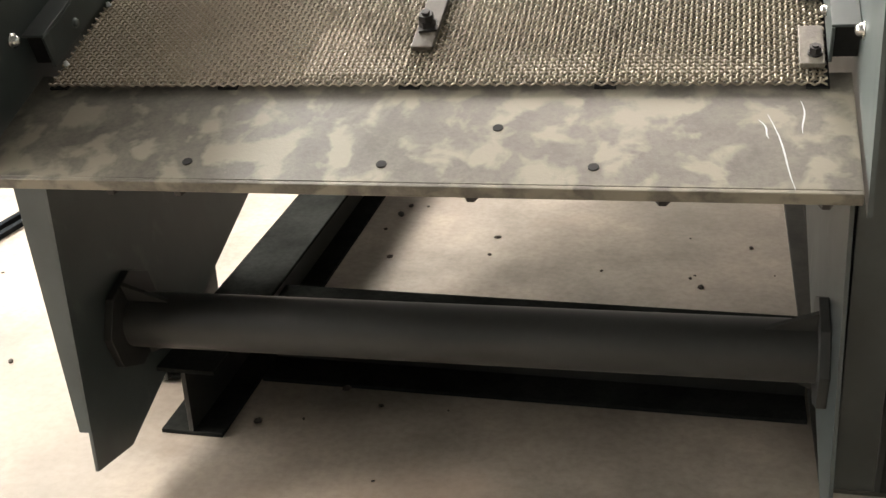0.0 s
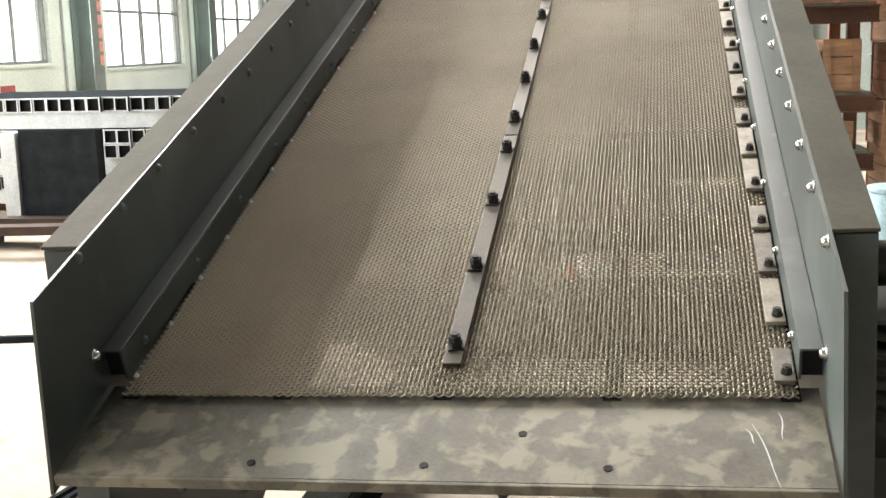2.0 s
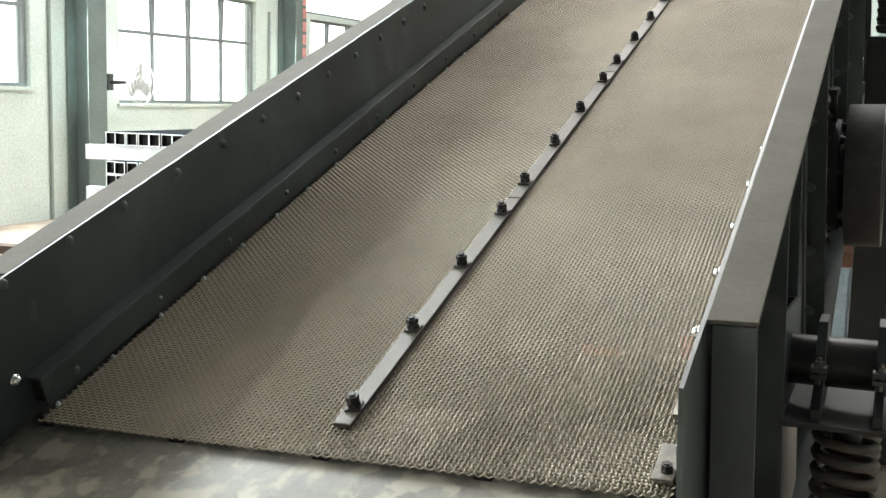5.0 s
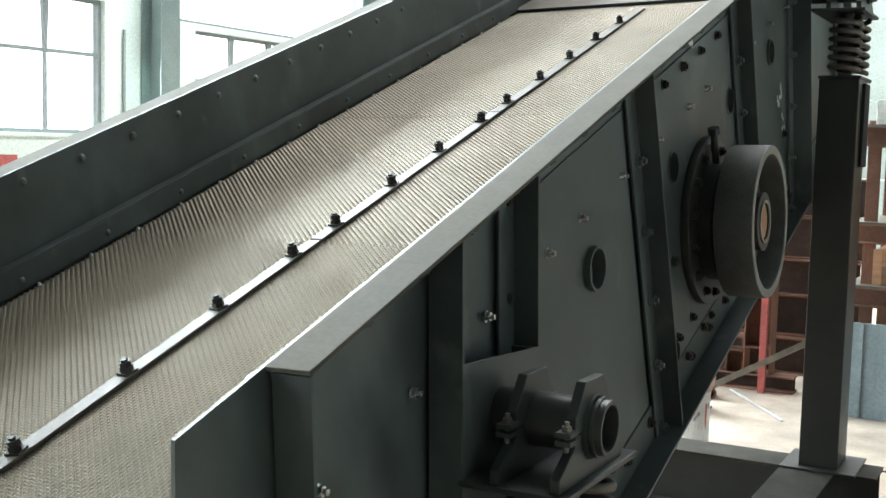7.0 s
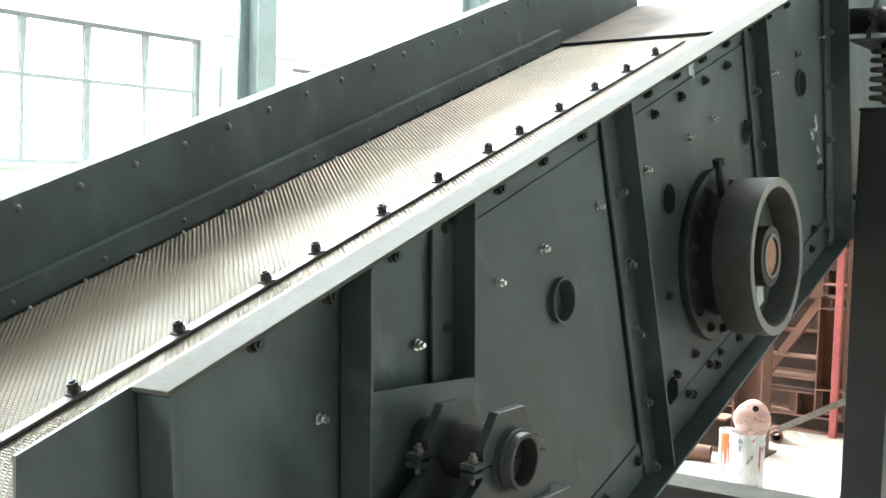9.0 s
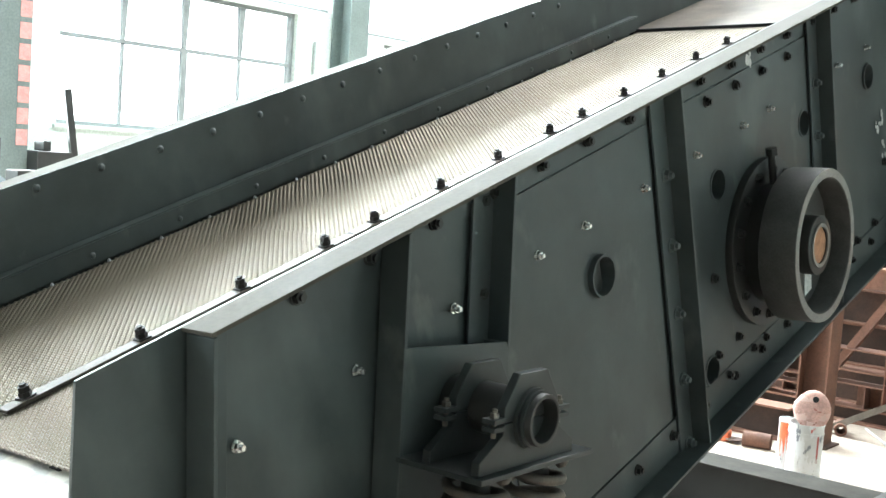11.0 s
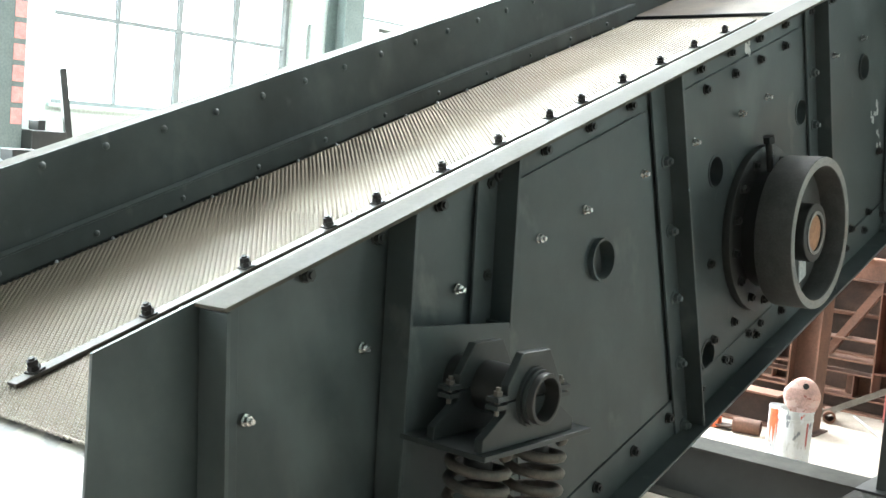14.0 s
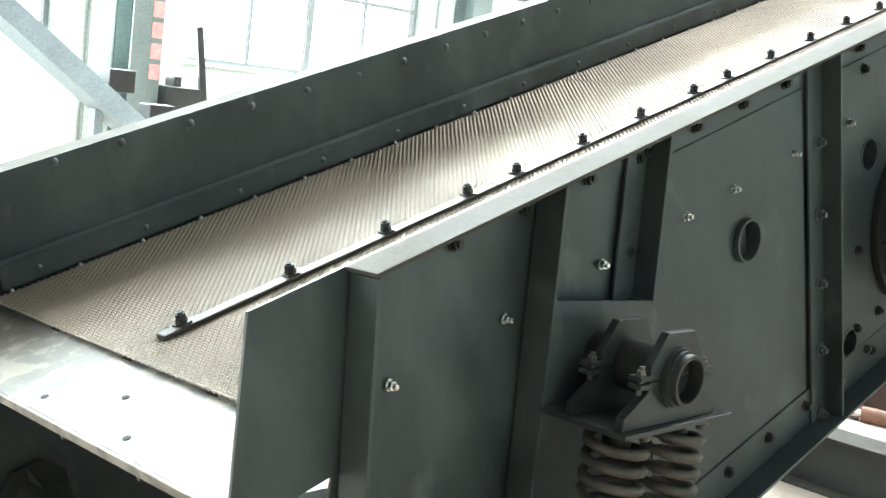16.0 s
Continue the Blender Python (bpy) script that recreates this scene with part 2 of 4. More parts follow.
def thing(name, m, label, category, group="", kind=""):
    ob = new(name)
    ob.matrix_world = m
    ob.empty_display_size = 0.1
    return tagged(ob, label, category, group, kind)


def B():
    return bmesh.new()


# ---- frame of the machine: x across, y up the deck, z square to the deck ----
MACH = Matrix(((0.99955, 0.0, -0.03005, 0.0), (-0.0099, 0.94415, -0.32936, 0.0), (0.02838, 0.32951, 0.94373, 1.05), (0, 0, 0, 1)))


# ---- the hall ----
def build_hall():
    bm = B()
    box(bm, -60, 60, -60, 90, -0.3, 0)
    fl = part("floor", bm, CONCRETE)
    tagged(fl, "worn tan concrete workshop floor with dust and stains", "floor", kind="structure")

    # long wall: a window in every bay, a glazed band above; the sills step down along the wall
    x0, x1 = -10.05, -9.8
    cols = (-11.4, -5.7, 0.0, 5.74, 11.33, 17.28, 22.98, 28.75, 34.5)
    bays = ((-10.6, -6.5, 1.95), (-4.9, -0.8, 1.95), (0.8, 4.76, 1.93), (6.55, 10.44, 1.83), (12.33, 16.32, 1.62), (18.38, 22.12, 1.47), (24.0, 27.9, 1.40), (29.7, 33.6, 1.35))
    bm = B()
    for k, (ya, yb, z) in enumerate(bays):
        box(bm, x0, x1, cols[k], cols[k + 1], 0, z)
        box(bm, x0, x1, cols[k], ya, z, z + 1.83)
        box(bm, x0, x1, yb, cols[k + 1], z, z + 1.83)
        box(bm, x0, x1, cols[k], cols[k + 1], z + 1.83, z + 1.93)
        box(bm, x0, x1, cols[k], cols[k + 1], 10.8, 11.0)
    for c in cols:
        box(bm, x0 + 0.003, x1 - 0.003, c - 0.2, c + 0.2, 3.4, 10.797)
    box(bm, x0, x1, 34.5, 36.0, 0, 11.0)
    w = part("wall_west", bm, WALL)
    tagged(w, "pale green plastered workshop wall with tall windows", "wall", kind="structure")
    for k, (ya, yb, z) in enumerate(bays):
        win = thing("window_%d" % (k + 1), pose(x1 - 0.12, ya, z), "bright window of eight panes in a slim dark frame", "window", kind="structure")
        width = yb - ya
        q4 = width / 4
        f = B()
        box(f, -0.04, 0.04, 0, width, 0, 0.05), box(f, -0.04, 0.04, 0, width, 1.78, 1.83)
        box(f, -0.04, 0.04, 0, 0.06, 0.05, 1.78), box(f, -0.04, 0.04, width - 0.06, width, 0.05, 1.78)
        part("window_frame", f, FRAME, win)
        f = B()
        box(f, -0.035, 0.035, 0.06, width - 0.06, 1.06, 1.11)
        part("transom", f, FRAME, win)
        for q in (1, 2, 3):
            a, hw = q * q4, 0.045 if q == 2 else 0.014
            f = B()
            box(f, -0.03, 0.03, a - hw, a + hw, 0.05, 1.06)
            prism(f, [(a - 0.02, 1.11), (a + 0.02, 1.11), (a + 0.055, 1.78), (a - 0.055, 1.78)], -0.03, 0.03)
            part("mullion", f, FRAME, win)
        f = B()
        box(f, -0.05, 0.17, -0.05, width + 0.05, -0.045, -0.002)
        part("window_sill", f, WALL, win)
        for q in range(4):
            for lo, hi in ((0.04, 1.07), (1.10, 1.79)):
                g = B()
                box(g, -0.004, 0.004, q * q4 + 0.02, (q + 1) * q4 - 0.02, lo, hi)
                part("pane", g, GLASS, win).visible_shadow = False
        # the band's top is unseen, raised to 10.8 for the eaves lamp
        win = thing("upper_window_%d" % (k + 1), pose(x1 - 0.12, cols[k] + 0.2, z + 1.93), "overexposed white upper window band under the eaves", "window", kind="structure")
        wide, high = cols[k + 1] - cols[k] - 0.4, 10.8 - z - 1.93
        f = B()
        box(f, -0.03, 0.03, 0, wide, 0, 0.05), box(f, -0.03, 0.03, 0, wide, 1.75, 1.80), box(f, -0.03, 0.03, 0, wide, high - 0.05, high)
        part("window_frame", f, FRAME, win)
        for lo, hi in ((0.04, 1.76), (1.79, high - 0.04)):
            g = B()
            box(g, -0.004, 0.004, 0.0, wide, lo, hi)
            part("pane", g, GLASS, win).visible_shadow = False
    # wall columns, I-shaped, two with painted red marks
    for c in cols[1:]:
        bm = B()
        box(bm, -9.78, -9.765, c - 0.2, c + 0.2, 0, 10.9), box(bm, -9.42, -9.405, c - 0.2, c + 0.2, 0, 10.9)
        box(bm, -9.765, -9.42, c - 0.006, c + 0.006, 0, 10.9)
        ob = thing("wall_column", pose(0, 0, 0), "grey-green painted steel column standing against the window wall", "column", "wall columns")
        part("column_shaft", bm, COLUMN, ob)
        bm = B()
        box(bm, -9.83, -9.36, c - 0.26, c + 0.26, 0, 0.03)
        part("base_plate", bm, COLUMN, ob)
        if c in (5.74, 17.28):
            for i in range(9):
                z = 1.55 + 0.24 * i
                bm = B()
                box(bm, -9.404, -9.400, c + 0.05, c + 0.19, z, z + 0.18)
                part("painted_mark", bm, FADED_RED, ob, "faded red painted mark on the column")
        # conduit beside the column
        bm = B()
        disc(bm, (-9.77, c - 0.55, 0), 0.022, 0.0, 3.3, 10, "z")
        part("conduit", bm, WALL_DIM, ob, "thin grey conduit on the wall")
    # the other walls, roof; side, near end and roof are unseen, toned to limit bounce
    bm = B()
    box(bm, 9.8, 10.05, -10, 36, 0, 11)
    tagged(part("wall_east", bm, WALL_EAST), "unseen grey-green side wall, toned to limit bounced light", "wall", kind="structure")
    bm = B()
    box(bm, -10.05, 10.05, 36, 36.25, 0, 11)
    tagged(part("wall_north", bm, WALL), "pale green sheet wall at the far gable end", "wall", kind="structure")
    bm = B()
    box(bm, -10.05, 10.05, -10.25, -10, 0, 11)
    tagged(part("wall_south", bm, WALL_DARK), "unseen dark wall at the near end, added to cut bounced light", "wall", kind="structure")
    bm = B()
    box(bm, -10.05, -3.5, -10.25, 36.25, 11, 11.15), box(bm, 2.0, 10.05, -10.25, 36.25, 11, 11.15)
    box(bm, -3.5, 2.0, -10.25, 6.3, 11, 11.15), box(bm, -3.5, 2.0, 19.7, 36.25, 11, 11.15)
    tagged(part("ceiling", bm, ROOF), "unseen roof sheets darkened to limit bounced light, with a roof-light opening", "ceiling", kind="structure")
    bm = B()
    box(bm, -40, -39.8, -60, 120, -2, 40)
    me = bpy.data.materials.new("white_overcast_distance")
    me.use_nodes = True
    p = me.node_tree.nodes["Principled BSDF"]
    p.inputs["Emission Color"].default_value, p.inputs["Emission Strength"].default_value = (0.93, 1.0, 0.98, 1), BACKDROP
    ob = part("backdrop", bm, me)
    ob.visible_shadow = False
    tagged(ob, "white overcast sky beyond the windows", "sky", kind="structure")


build_hall()


# ---- bolts shared by the machine ----
def hex_bolt_mesh(name, material, r=0.017, head=0.014, washer=0.024, stud=0.012, long=False):
    """Axis along +x: washer, nut, stud end."""
    bm = B()
    disc(bm, (0, 0, 0), washer, 0.0, 0.004, 14)
    disc(bm, (0, 0, 0), r, 0.004, 0.004 + head, 6)
    if stud:
        disc(bm, (0, 0, 0), r * 0.55, 0.004 + head, 0.004 + head + stud, 10)
    return mesh_of(name, bm, material)


def round_bolt_mesh(name, material, r=0.016, tall=1.0):
    """A domed collar of a lock bolt, axis along +x."""
    bm = B()
    disc(bm, (0, 0, 0), r * 1.3, 0.0, 0.0039 * tall, 14)
    loops = []
    for a, k in ((0.004, 1.0), (0.014, 0.95), (0.020, 0.7), (0.023, 0.3)):
        loops.append([bm.verts.new((a * tall, p[0], p[1])) for p in ring_pts(0, 0, r * k, 10)])
    for a, b in zip(loops, loops[1:]):
        for i in range(10):
            bm.faces.new((a[i], a[(i + 1) % 10], b[(i + 1) % 10], b[i]))
    bm.faces.new(loops[-1])
    return mesh_of(name, bm, material, True)


NUT_ZINC = hex_bolt_mesh("zinc_nut", ZINC, 0.0115, 0.011, 0.0135, 0.010)
NUT_DARK = hex_bolt_mesh("painted_nut", PAINT_DARK, 0.0155, 0.013, 0.019, 0.006)
NUT_GREEN = hex_bolt_mesh("painted_green_nut", PAINT, 0.017, 0.014, 0.023, 0.010)
DOME = round_bolt_mesh("dome_collar", ZINC, 0.012, 0.7)
DOME_PAINT = round_bolt_mesh("painted_dome", PAINT, 0.011, 0.4)


def out_x(x, y, z, side=1):
    """Pose of a bolt on a side plate whose axis points along side * x."""
    return pose(x, y, z, random.uniform(0, 60), 0, 0 if side > 0 else 180)


# ---- vibrating screen ----
SCREEN = thing("vibrating_screen", MACH, "grey-green inclined vibrating screen with woven wire deck on coil springs", "screening machine")
FRONT = [(-0.14, 0.342), (-0.285, -0.055), (-0.03, -0.062), (-0.36, -0.84), (-0.22, -0.925)]
LENGTH = 5.75


HOLES = ((1.518, -0.108, 0.064), (2.295, -0.083, 0.058), (3.04, -0.076, 0.055), (3.748, -0.068, 0.058), (2.135, -0.70, 0.055))


def holed_plate(outline, x0, x1):
    """A flat plate between x0 and x1 with the round pipe holes that lie inside its outline."""
    bm = B()
    edges = []
    ys, zs = [p[0] for p in outline], [p[1] for p in outline]
    loops = [outline]
    for y, z, r in HOLES:
        if min(ys) < y - r and y + r < max(ys) and min(zs) < z - r and z + r < max(zs):
            loops.append(ring_pts(y, z, r - 0.006, 28))
    for pts in loops:
        vs = [bm.verts.new((x0, p[0], p[1])) for p in pts]
        edges += [bm.edges.new((vs[k], vs[(k + 1) % len(vs)])) for k in range(len(vs))]
    bmesh.ops.triangle_fill(bm, use_beauty=True, edges=edges, normal=(1, 0, 0))
    grown = bmesh.ops.extrude_face_region(bm, geom=list(bm.faces))
    for v in grown["geom"]:
        if isinstance(v, bmesh.types.BMVert):
            v.co.x = x1
    return bm


def build_side(side):
    """A side plate with its flanges, stiffeners and bolts; side is +1 or -1."""
    s = side
    def bx(bm, xa, xb, *rest):
        a, b = sorted((s * xa, s * xb))
        box(bm, a, b, *rest)
    bm = holed_plate(FRONT + [(LENGTH, -0.925), (LENGTH, 0.342)], *sorted((s * 0.807, s * 0.815)))
    plate = part("side_plate", bm, PAINT, SCREEN, "grey-green painted steel side plate")
    # top angle
    bm = B()
    bx(bm, 0.815, 0.908, 0.095, LENGTH, 0.334, 0.343)
    part("top_flange", bm, FLANGE, plate, "dust-dulled top flange", 0.0015)
    bm = B()
    bx(bm, 0.8155, 0.8205, 0.105, LENGTH, 0.262, 0.333)
    part("flange_leg", bm, PAINT, plate)
    # bottom angle
    bm = B()
    bx(bm, 0.815, 0.902, 0.0, LENGTH, -0.875, -0.865)
    bx(bm, 0.8155, 0.824, 0.0, LENGTH, -0.862, -0.74)
    part("bottom_flange", bm, PAINT, plate, bevel=0.0015)
    # upright stiffeners: (foot y, foot z, head y, head z, width)
    for ya, za, yb, zb, w in ((-0.255, -0.84, 0.098, 0.330, 0.09), (0.263, -0.84, 0.668, 0.330, 0.09), (0.957, -0.075, 1.092, 0.330, 0.08),
                              (1.935, -0.862, 1.972, 0.330, 0.078), (3.155, -0.862, 3.187, 0.330, 0.074), (3.99, -0.862, 4.215, 0.330, 0.10), (5.2, -0.862, 5.3, 0.33, 0.09)):
        bm = B()
        a, b = sorted((s * 0.8245, s * (0.815 + w)))
        prism(bm, [(ya, za), (ya + 0.010, za), (yb + 0.010, zb), (yb, zb)], a, b)
        a, b = sorted((s * 0.8245, s * 0.833))
        lead = -0.085 if ya > 0.9 else 0.085
        pa, pb = (ya - 0.002, yb - 0.002) if lead < 0 else (ya + 0.012, yb + 0.012)
        prism(bm, [(pa, za), (pb, zb), (pb + lead, zb), (pa + lead, za)], a, b)
        part("stiffener", bm, PAINT, plate, bevel=0.0012)
    # doubler plate between the stiffeners and the plate round the exciter
    bm = holed_plate([(1.10, 0.245), (1.873, 0.245), (1.835, -0.735), (1.0, -0.735), (1.02, -0.10)], *sorted((s * 0.8155, s * 0.820)))
    part("doubler_plate", bm, PAINT, plate)
    bm = holed_plate([(2.01, 0.245), (3.105, 0.245), (3.105, -0.765), (2.0, -0.765)], *sorted((s * 0.8155, s * 0.8205)))
    part("doubler_plate", bm, PAINT, plate)
    # spring seat cover standing off the plate between two stiffeners, closed at its back edge
    bm = B()
    prism(bm, [(0.592, 0.088), (0.952, -0.055), (0.86, -0.56), (0.372, -0.50)], *sorted((s * 0.893, s * 0.901)))
    prism(bm, [(0.944, -0.055), (0.952, -0.055), (0.86, -0.56), (0.852, -0.56)], *sorted((s * 0.8248, s * 0.8928)))
    part("seat_plate", bm, PAINT, plate, bevel=0.001)
    # pipe stubs: holes with a collar
    for k, (y, z, r) in enumerate(HOLES):
        bm = B()
        hollow(bm, (0, y, z), r - 0.007, r, *sorted((s * 0.70, s * (0.838 if k == 0 else 0.8235))), n=28)
        stub = part("pipe_stub", bm, PAINT, plate, smooth=True)
        # a black disc closes each stub and stands in for the shade inside
        bm = B()
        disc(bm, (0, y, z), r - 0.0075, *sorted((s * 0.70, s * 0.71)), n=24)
        part("bore_shade", bm, RUBBER_AND_SHADE, stub, "black disc inside the pipe standing in for its shaded depth")
    # bolts
    X = 0.825
    for y in (0.148, 0.507, 0.864, 1.232, 1.470, 1.81, 2.155, 2.51, 2.735, 3.40, 3.725, 4.04, 4.6, 5.0):
        piece("bolt", NUT_ZINC, plate, out_x(s * 0.82, y, 0.062, s))
    for i in range(22):
        y = 0.382 + 0.2305 * i
        piece("bolt", NUT_DARK, plate, out_x(s * 0.824, y, 0.29, s))
    for y in (2.265, 2.484, 2.697, 2.917):
        piece("bolt", NUT_DARK, plate, out_x(s * 0.82, y, 0.21, s))
    for i in range(24):
        piece("bolt", NUT_DARK, plate, out_x(s * 0.824, 0.2 + 0.231 * i, -0.785, s))
    for k in range(5):
        piece("bolt", NUT_GREEN, plate, out_x(s * 0.833, 1.93 - 0.008 * k, 0.066 - 0.229 * k, s))
        piece("bolt", NUT_GREEN, plate, out_x(s * 0.833, 3.135 - 0.008 * k, 0.056 - 0.207 * k, s))
        piece("bolt", NUT_GREEN, plate, out_x(s * 0.833, 4.12 - 0.06 * k, 0.066 - 0.229 * k, s))
    for y, z in ((1.04, 0.281), (0.972, 0.058), (2.203, -0.385), (2.346, -0.664), (2.182, -0.663), (2.247, -0.767), (2.45, -0.756), (2.556, -0.757), (3.52, -0.727), (3.735, -0.721), (3.89, -0.487), (2.9, -0.66)):
        piece("bolt", NUT_DARK, plate, out_x(s * 0.8205, y, z, s))
    # inside: domed collars near the top, angle ledge along the deck
    inside = [(0.072, 0.327), (0.319, 0.323), (0.552, 0.318), (0.813, 0.308), (1.065, 0.300), (1.315, 0.29), (1.561, 0.285)]
    inside += [(1.80 + 0.236 * i, 0.285) for i in range(16)] + ([(2.15 + 0.23 * i, 0.18) for i in range(5)] if s > 0 else [])
    for y, z in inside:
        piece("bolt", DOME if s > 0 else DOME_PAINT, plate, out_x(s * 0.807, y, z, -s))
    piece("bolt", DOME, plate, out_x(s * 0.807, 0.016, 0.098, -s))
    bm = B()
    bx(bm, 0.757, 0.806, 0.045, 4.62, 0.084, 0.090)
    bx(bm, 0.757, 0.763, 0.045, 4.62, 0.012, 0.083)
    ledge = part("deck_angle", bm, PAINT, plate, "grey angle clamping the edge of the mesh", 0.0015)
    for i in range(12):
        piece("bolt", DOME_PAINT if s < 0 else DOME, ledge, out_x(s * 0.757, 0.165 + 0.375 * i, 0.042, -s) @ Matrix.Scale(0.8, 4))
    # added black block that stands in for the shaded hollow behind the angle
    bm = B()
    bx(bm, 0.7635, 0.8065, 0.06, 4.6, 0.014, 0.08)
    part("hollow_shade", bm, RUBBER_AND_SHADE, ledge, "black fill behind the angle standing in for its shaded hollow")
    # clamps on the mesh edge: bolted blocks on one side, low studs on the other
    for i in range(20):
        y = 0.064 + 0.2245 * i
        if s > 0:
            bm = B()
            k = 0.19 if i % 3 else 0.12
            bx(bm, 0.708, 0.752, y - 0.03, y - 0.03 + k, 0.008, 0.018)
            blk = part("clamp_block", bm, CLAMP, ledge, bevel=0.002)
            piece("bolt", NUT_CLAMP, blk, pose(s * 0.735, y, 0.018, 0, -90, 0))
        else:
            piece("stud", STUD, ledge, pose(s * 0.745, y, 0.006, 0, -90, 0))
    return plate


STUD = round_bolt_mesh("pale_stud", GALV, 0.005, 0.4)
CLAMP = mat("worn_clamp_bar", (0.19, 0.17, 0.14), 0.5, 0.2, 0.4, 16, 120, 0.2, random_tone=0.45)
NUT_CLAMP = hex_bolt_mesh("clamp_nut", BLACK, 0.0115, 0.012, 0.013, 0.003)
build_side(1)
build_side(-1)


def build_deck():
    # discharge lip with a folded front edge
    bm = B()
    box(bm, -0.8, 0.8, -0.268, 0.05, -0.022, -0.012)
    box(bm, -0.8, 0.8, -0.278, -0.268, -0.036, -0.012)
    lip = part("discharge_lip", bm, LIP, SCREEN, "bare steel discharge lip blotched with pale filler", 0.002)
    # screw holes drawn as flat black discs in place of their shade
    hole = B()
    disc(hole, (0, 0, 0), 0.0095, 0.0, 0.0015, 14, "z")
    hole = mesh_of("screw_hole_shade", hole, RUBBER_AND_SHADE)
    for x in (-0.374, -0.003, 0.37):
        piece("screw_hole_shade", hole, lip, pose(x, -0.22, -0.012))
    piece("screw_hole_shade", hole, lip, pose(0.19, -0.115, -0.012))
    for xa, ya, xb, yb in ((0.655, -0.075, 0.70, -0.27), (0.71, -0.035, 0.715, -0.125), (0.64, -0.09, 0.66, -0.14)):
        bm = B()
        n = 7
        lo, hi = [], []
        for i in range(n + 1):
            t = i / n
            x, y = xa + (xb - xa) * t + 0.004 * math.sin(5 * t), ya + (yb - ya) * t
            w = 0.0011 * (0.4 + math.sin(math.pi * t))
            lo.append(bm.verts.new((x - w, y, -0.0112))), hi.append(bm.verts.new((x + w, y, -0.0112)))
        for i in range(n):
            bm.faces.new((lo[i], lo[i + 1], hi[i + 1], hi[i]))
        part("scratch", bm, GALV, lip, "bright scratch in the plate")
    nut = B()
    disc(nut, (0, 0, 0), 0.012, -0.02, 0.0, 6, "z")
    nut = mesh_of("lip_nut", nut, BLACK)
    for x in (-0.52, -0.385, 0.162, 0.487, 0.745):
        piece("nut", nut, lip, pose(x, -0.262, -0.03))
    # woven wire, three panels: round crimped wires in plain weave, the open underside left out
    pitch = PITCH
    arc = [(math.sin(radians(q)), math.cos(radians(q))) for q in (-100, -50, 0, 50, 100)]
    spans = ((0.0, 1.362, 2), (1.366, 2.652, 1), (2.656, 4.60, 1))
    for ya, yb, steps in spans:
        nx, ny = int(1.5 / pitch), int((yb - ya) / pitch)
        px, py = 1.5 / nx, (yb - ya) / ny
        verts, faces = [], []

        def wires(count, cells, r, cross, place):
            base = sum(len(v) for v in verts)
            rows = cells * steps + 1
            i, j = np.meshgrid(np.arange(count), np.arange(rows) / steps, indexing="ij")
            c = place(i, j)
            block = np.repeat(c[:, :, None, :], len(arc), axis=2)
            for q, (a, b) in enumerate(arc):
                block[:, :, q, 2] += r * b
                block[:, :, q, cross] += r * a
            verts.append(block.reshape(-1, 3))
            idx = base + np.arange(count * rows * len(arc)).reshape(count, rows, len(arc))
            for q in range(len(arc) - 1):
                f = np.stack([idx[:, :-1, q], idx[:, :-1, q + 1], idx[:, 1:, q + 1], idx[:, 1:, q]], -1)
                faces.append((f if cross else f[..., ::-1]).reshape(-1, 4))

        def along_y(i, j):
            return np.stack([-0.75 + (i + 0.5) * px, ya + j * py, 0.23 * pitch * np.cos(np.pi * (i + j))], -1)

        def along_x(i, j):
            return np.stack([-0.75 + (j - 0.5) * px, ya + i * py, -0.29 * pitch * np.cos(np.pi * (i + j - 1))], -1)

        wires(nx, ny, WIRE_R * pitch, 0, along_y)
        wires(ny + 1, nx + 1, WIRE_R * pitch, 1, along_x)
        v, f = np.concatenate(verts), np.concatenate(faces)
        me = bpy.data.meshes.new("screen_mesh")
        me.vertices.add(len(v))
        me.vertices.foreach_set("co", v.ravel())
        me.loops.add(f.size)
        me.loops.foreach_set("vertex_index", f.ravel())
        me.polygons.add(len(f))
        me.polygons.foreach_set("loop_start", np.arange(0, f.size, 4))
        me.update(calc_edges=True)
        me.materials.append(WIRE)
        me.polygons.foreach_set("use_smooth", np.ones(len(f), dtype=bool))
        ob = new("screen_mesh", me)
        ob.parent = SCREEN
        tagged(ob, "woven square wire screening mesh panel, tan-grey steel", kind="stuff")
    # feed plate above the mesh, support rails and rubber below
    bm = B()
    box(bm, -0.8, 0.8, 4.605, 5.7, -0.012, 0.012)
    part("feed_plate", bm, FEED, SCREEN, "bare brownish feed plate", 0.002)
    bm = B()
    box(bm, -0.805, 0.805, 4.59, 4.604, -0.01, 0.02)
    part("edge_strip", bm, RUBBER_AND_SHADE, SCREEN)
    for x in (-0.74, -0.37, 0.0, 0.37, 0.74):
        bm = B()
        box(bm, x - 0.02, x + 0.02, 0.0, 4.6, -0.062, -0.008)
        part("support_rail", bm, RUBBER_AND_SHADE, SCREEN)
    for i in range(5):
        bm = B()
        y = 0.55 + 0.95 * i
        box(bm, -0.805, 0.805, y - 0.05, y + 0.05, -0.2, -0.064)
        part("cross_member", bm, PAINT_DARK, SCREEN)
    # centre hold-down bar with its bolts
    ys = [0.168, 0.526, 0.888, 1.246, 1.481, 1.836, 2.181, 2.531, 2.776, 3.115, 3.455, 3.79, 4.124]
    nb = B()
    box(nb, -0.021, 0.021, -0.021, 0.021, 0.0, 0.006)
    disc(nb, (0, 0, 0), 0.019, 0.006, 0.020, 6, "z")
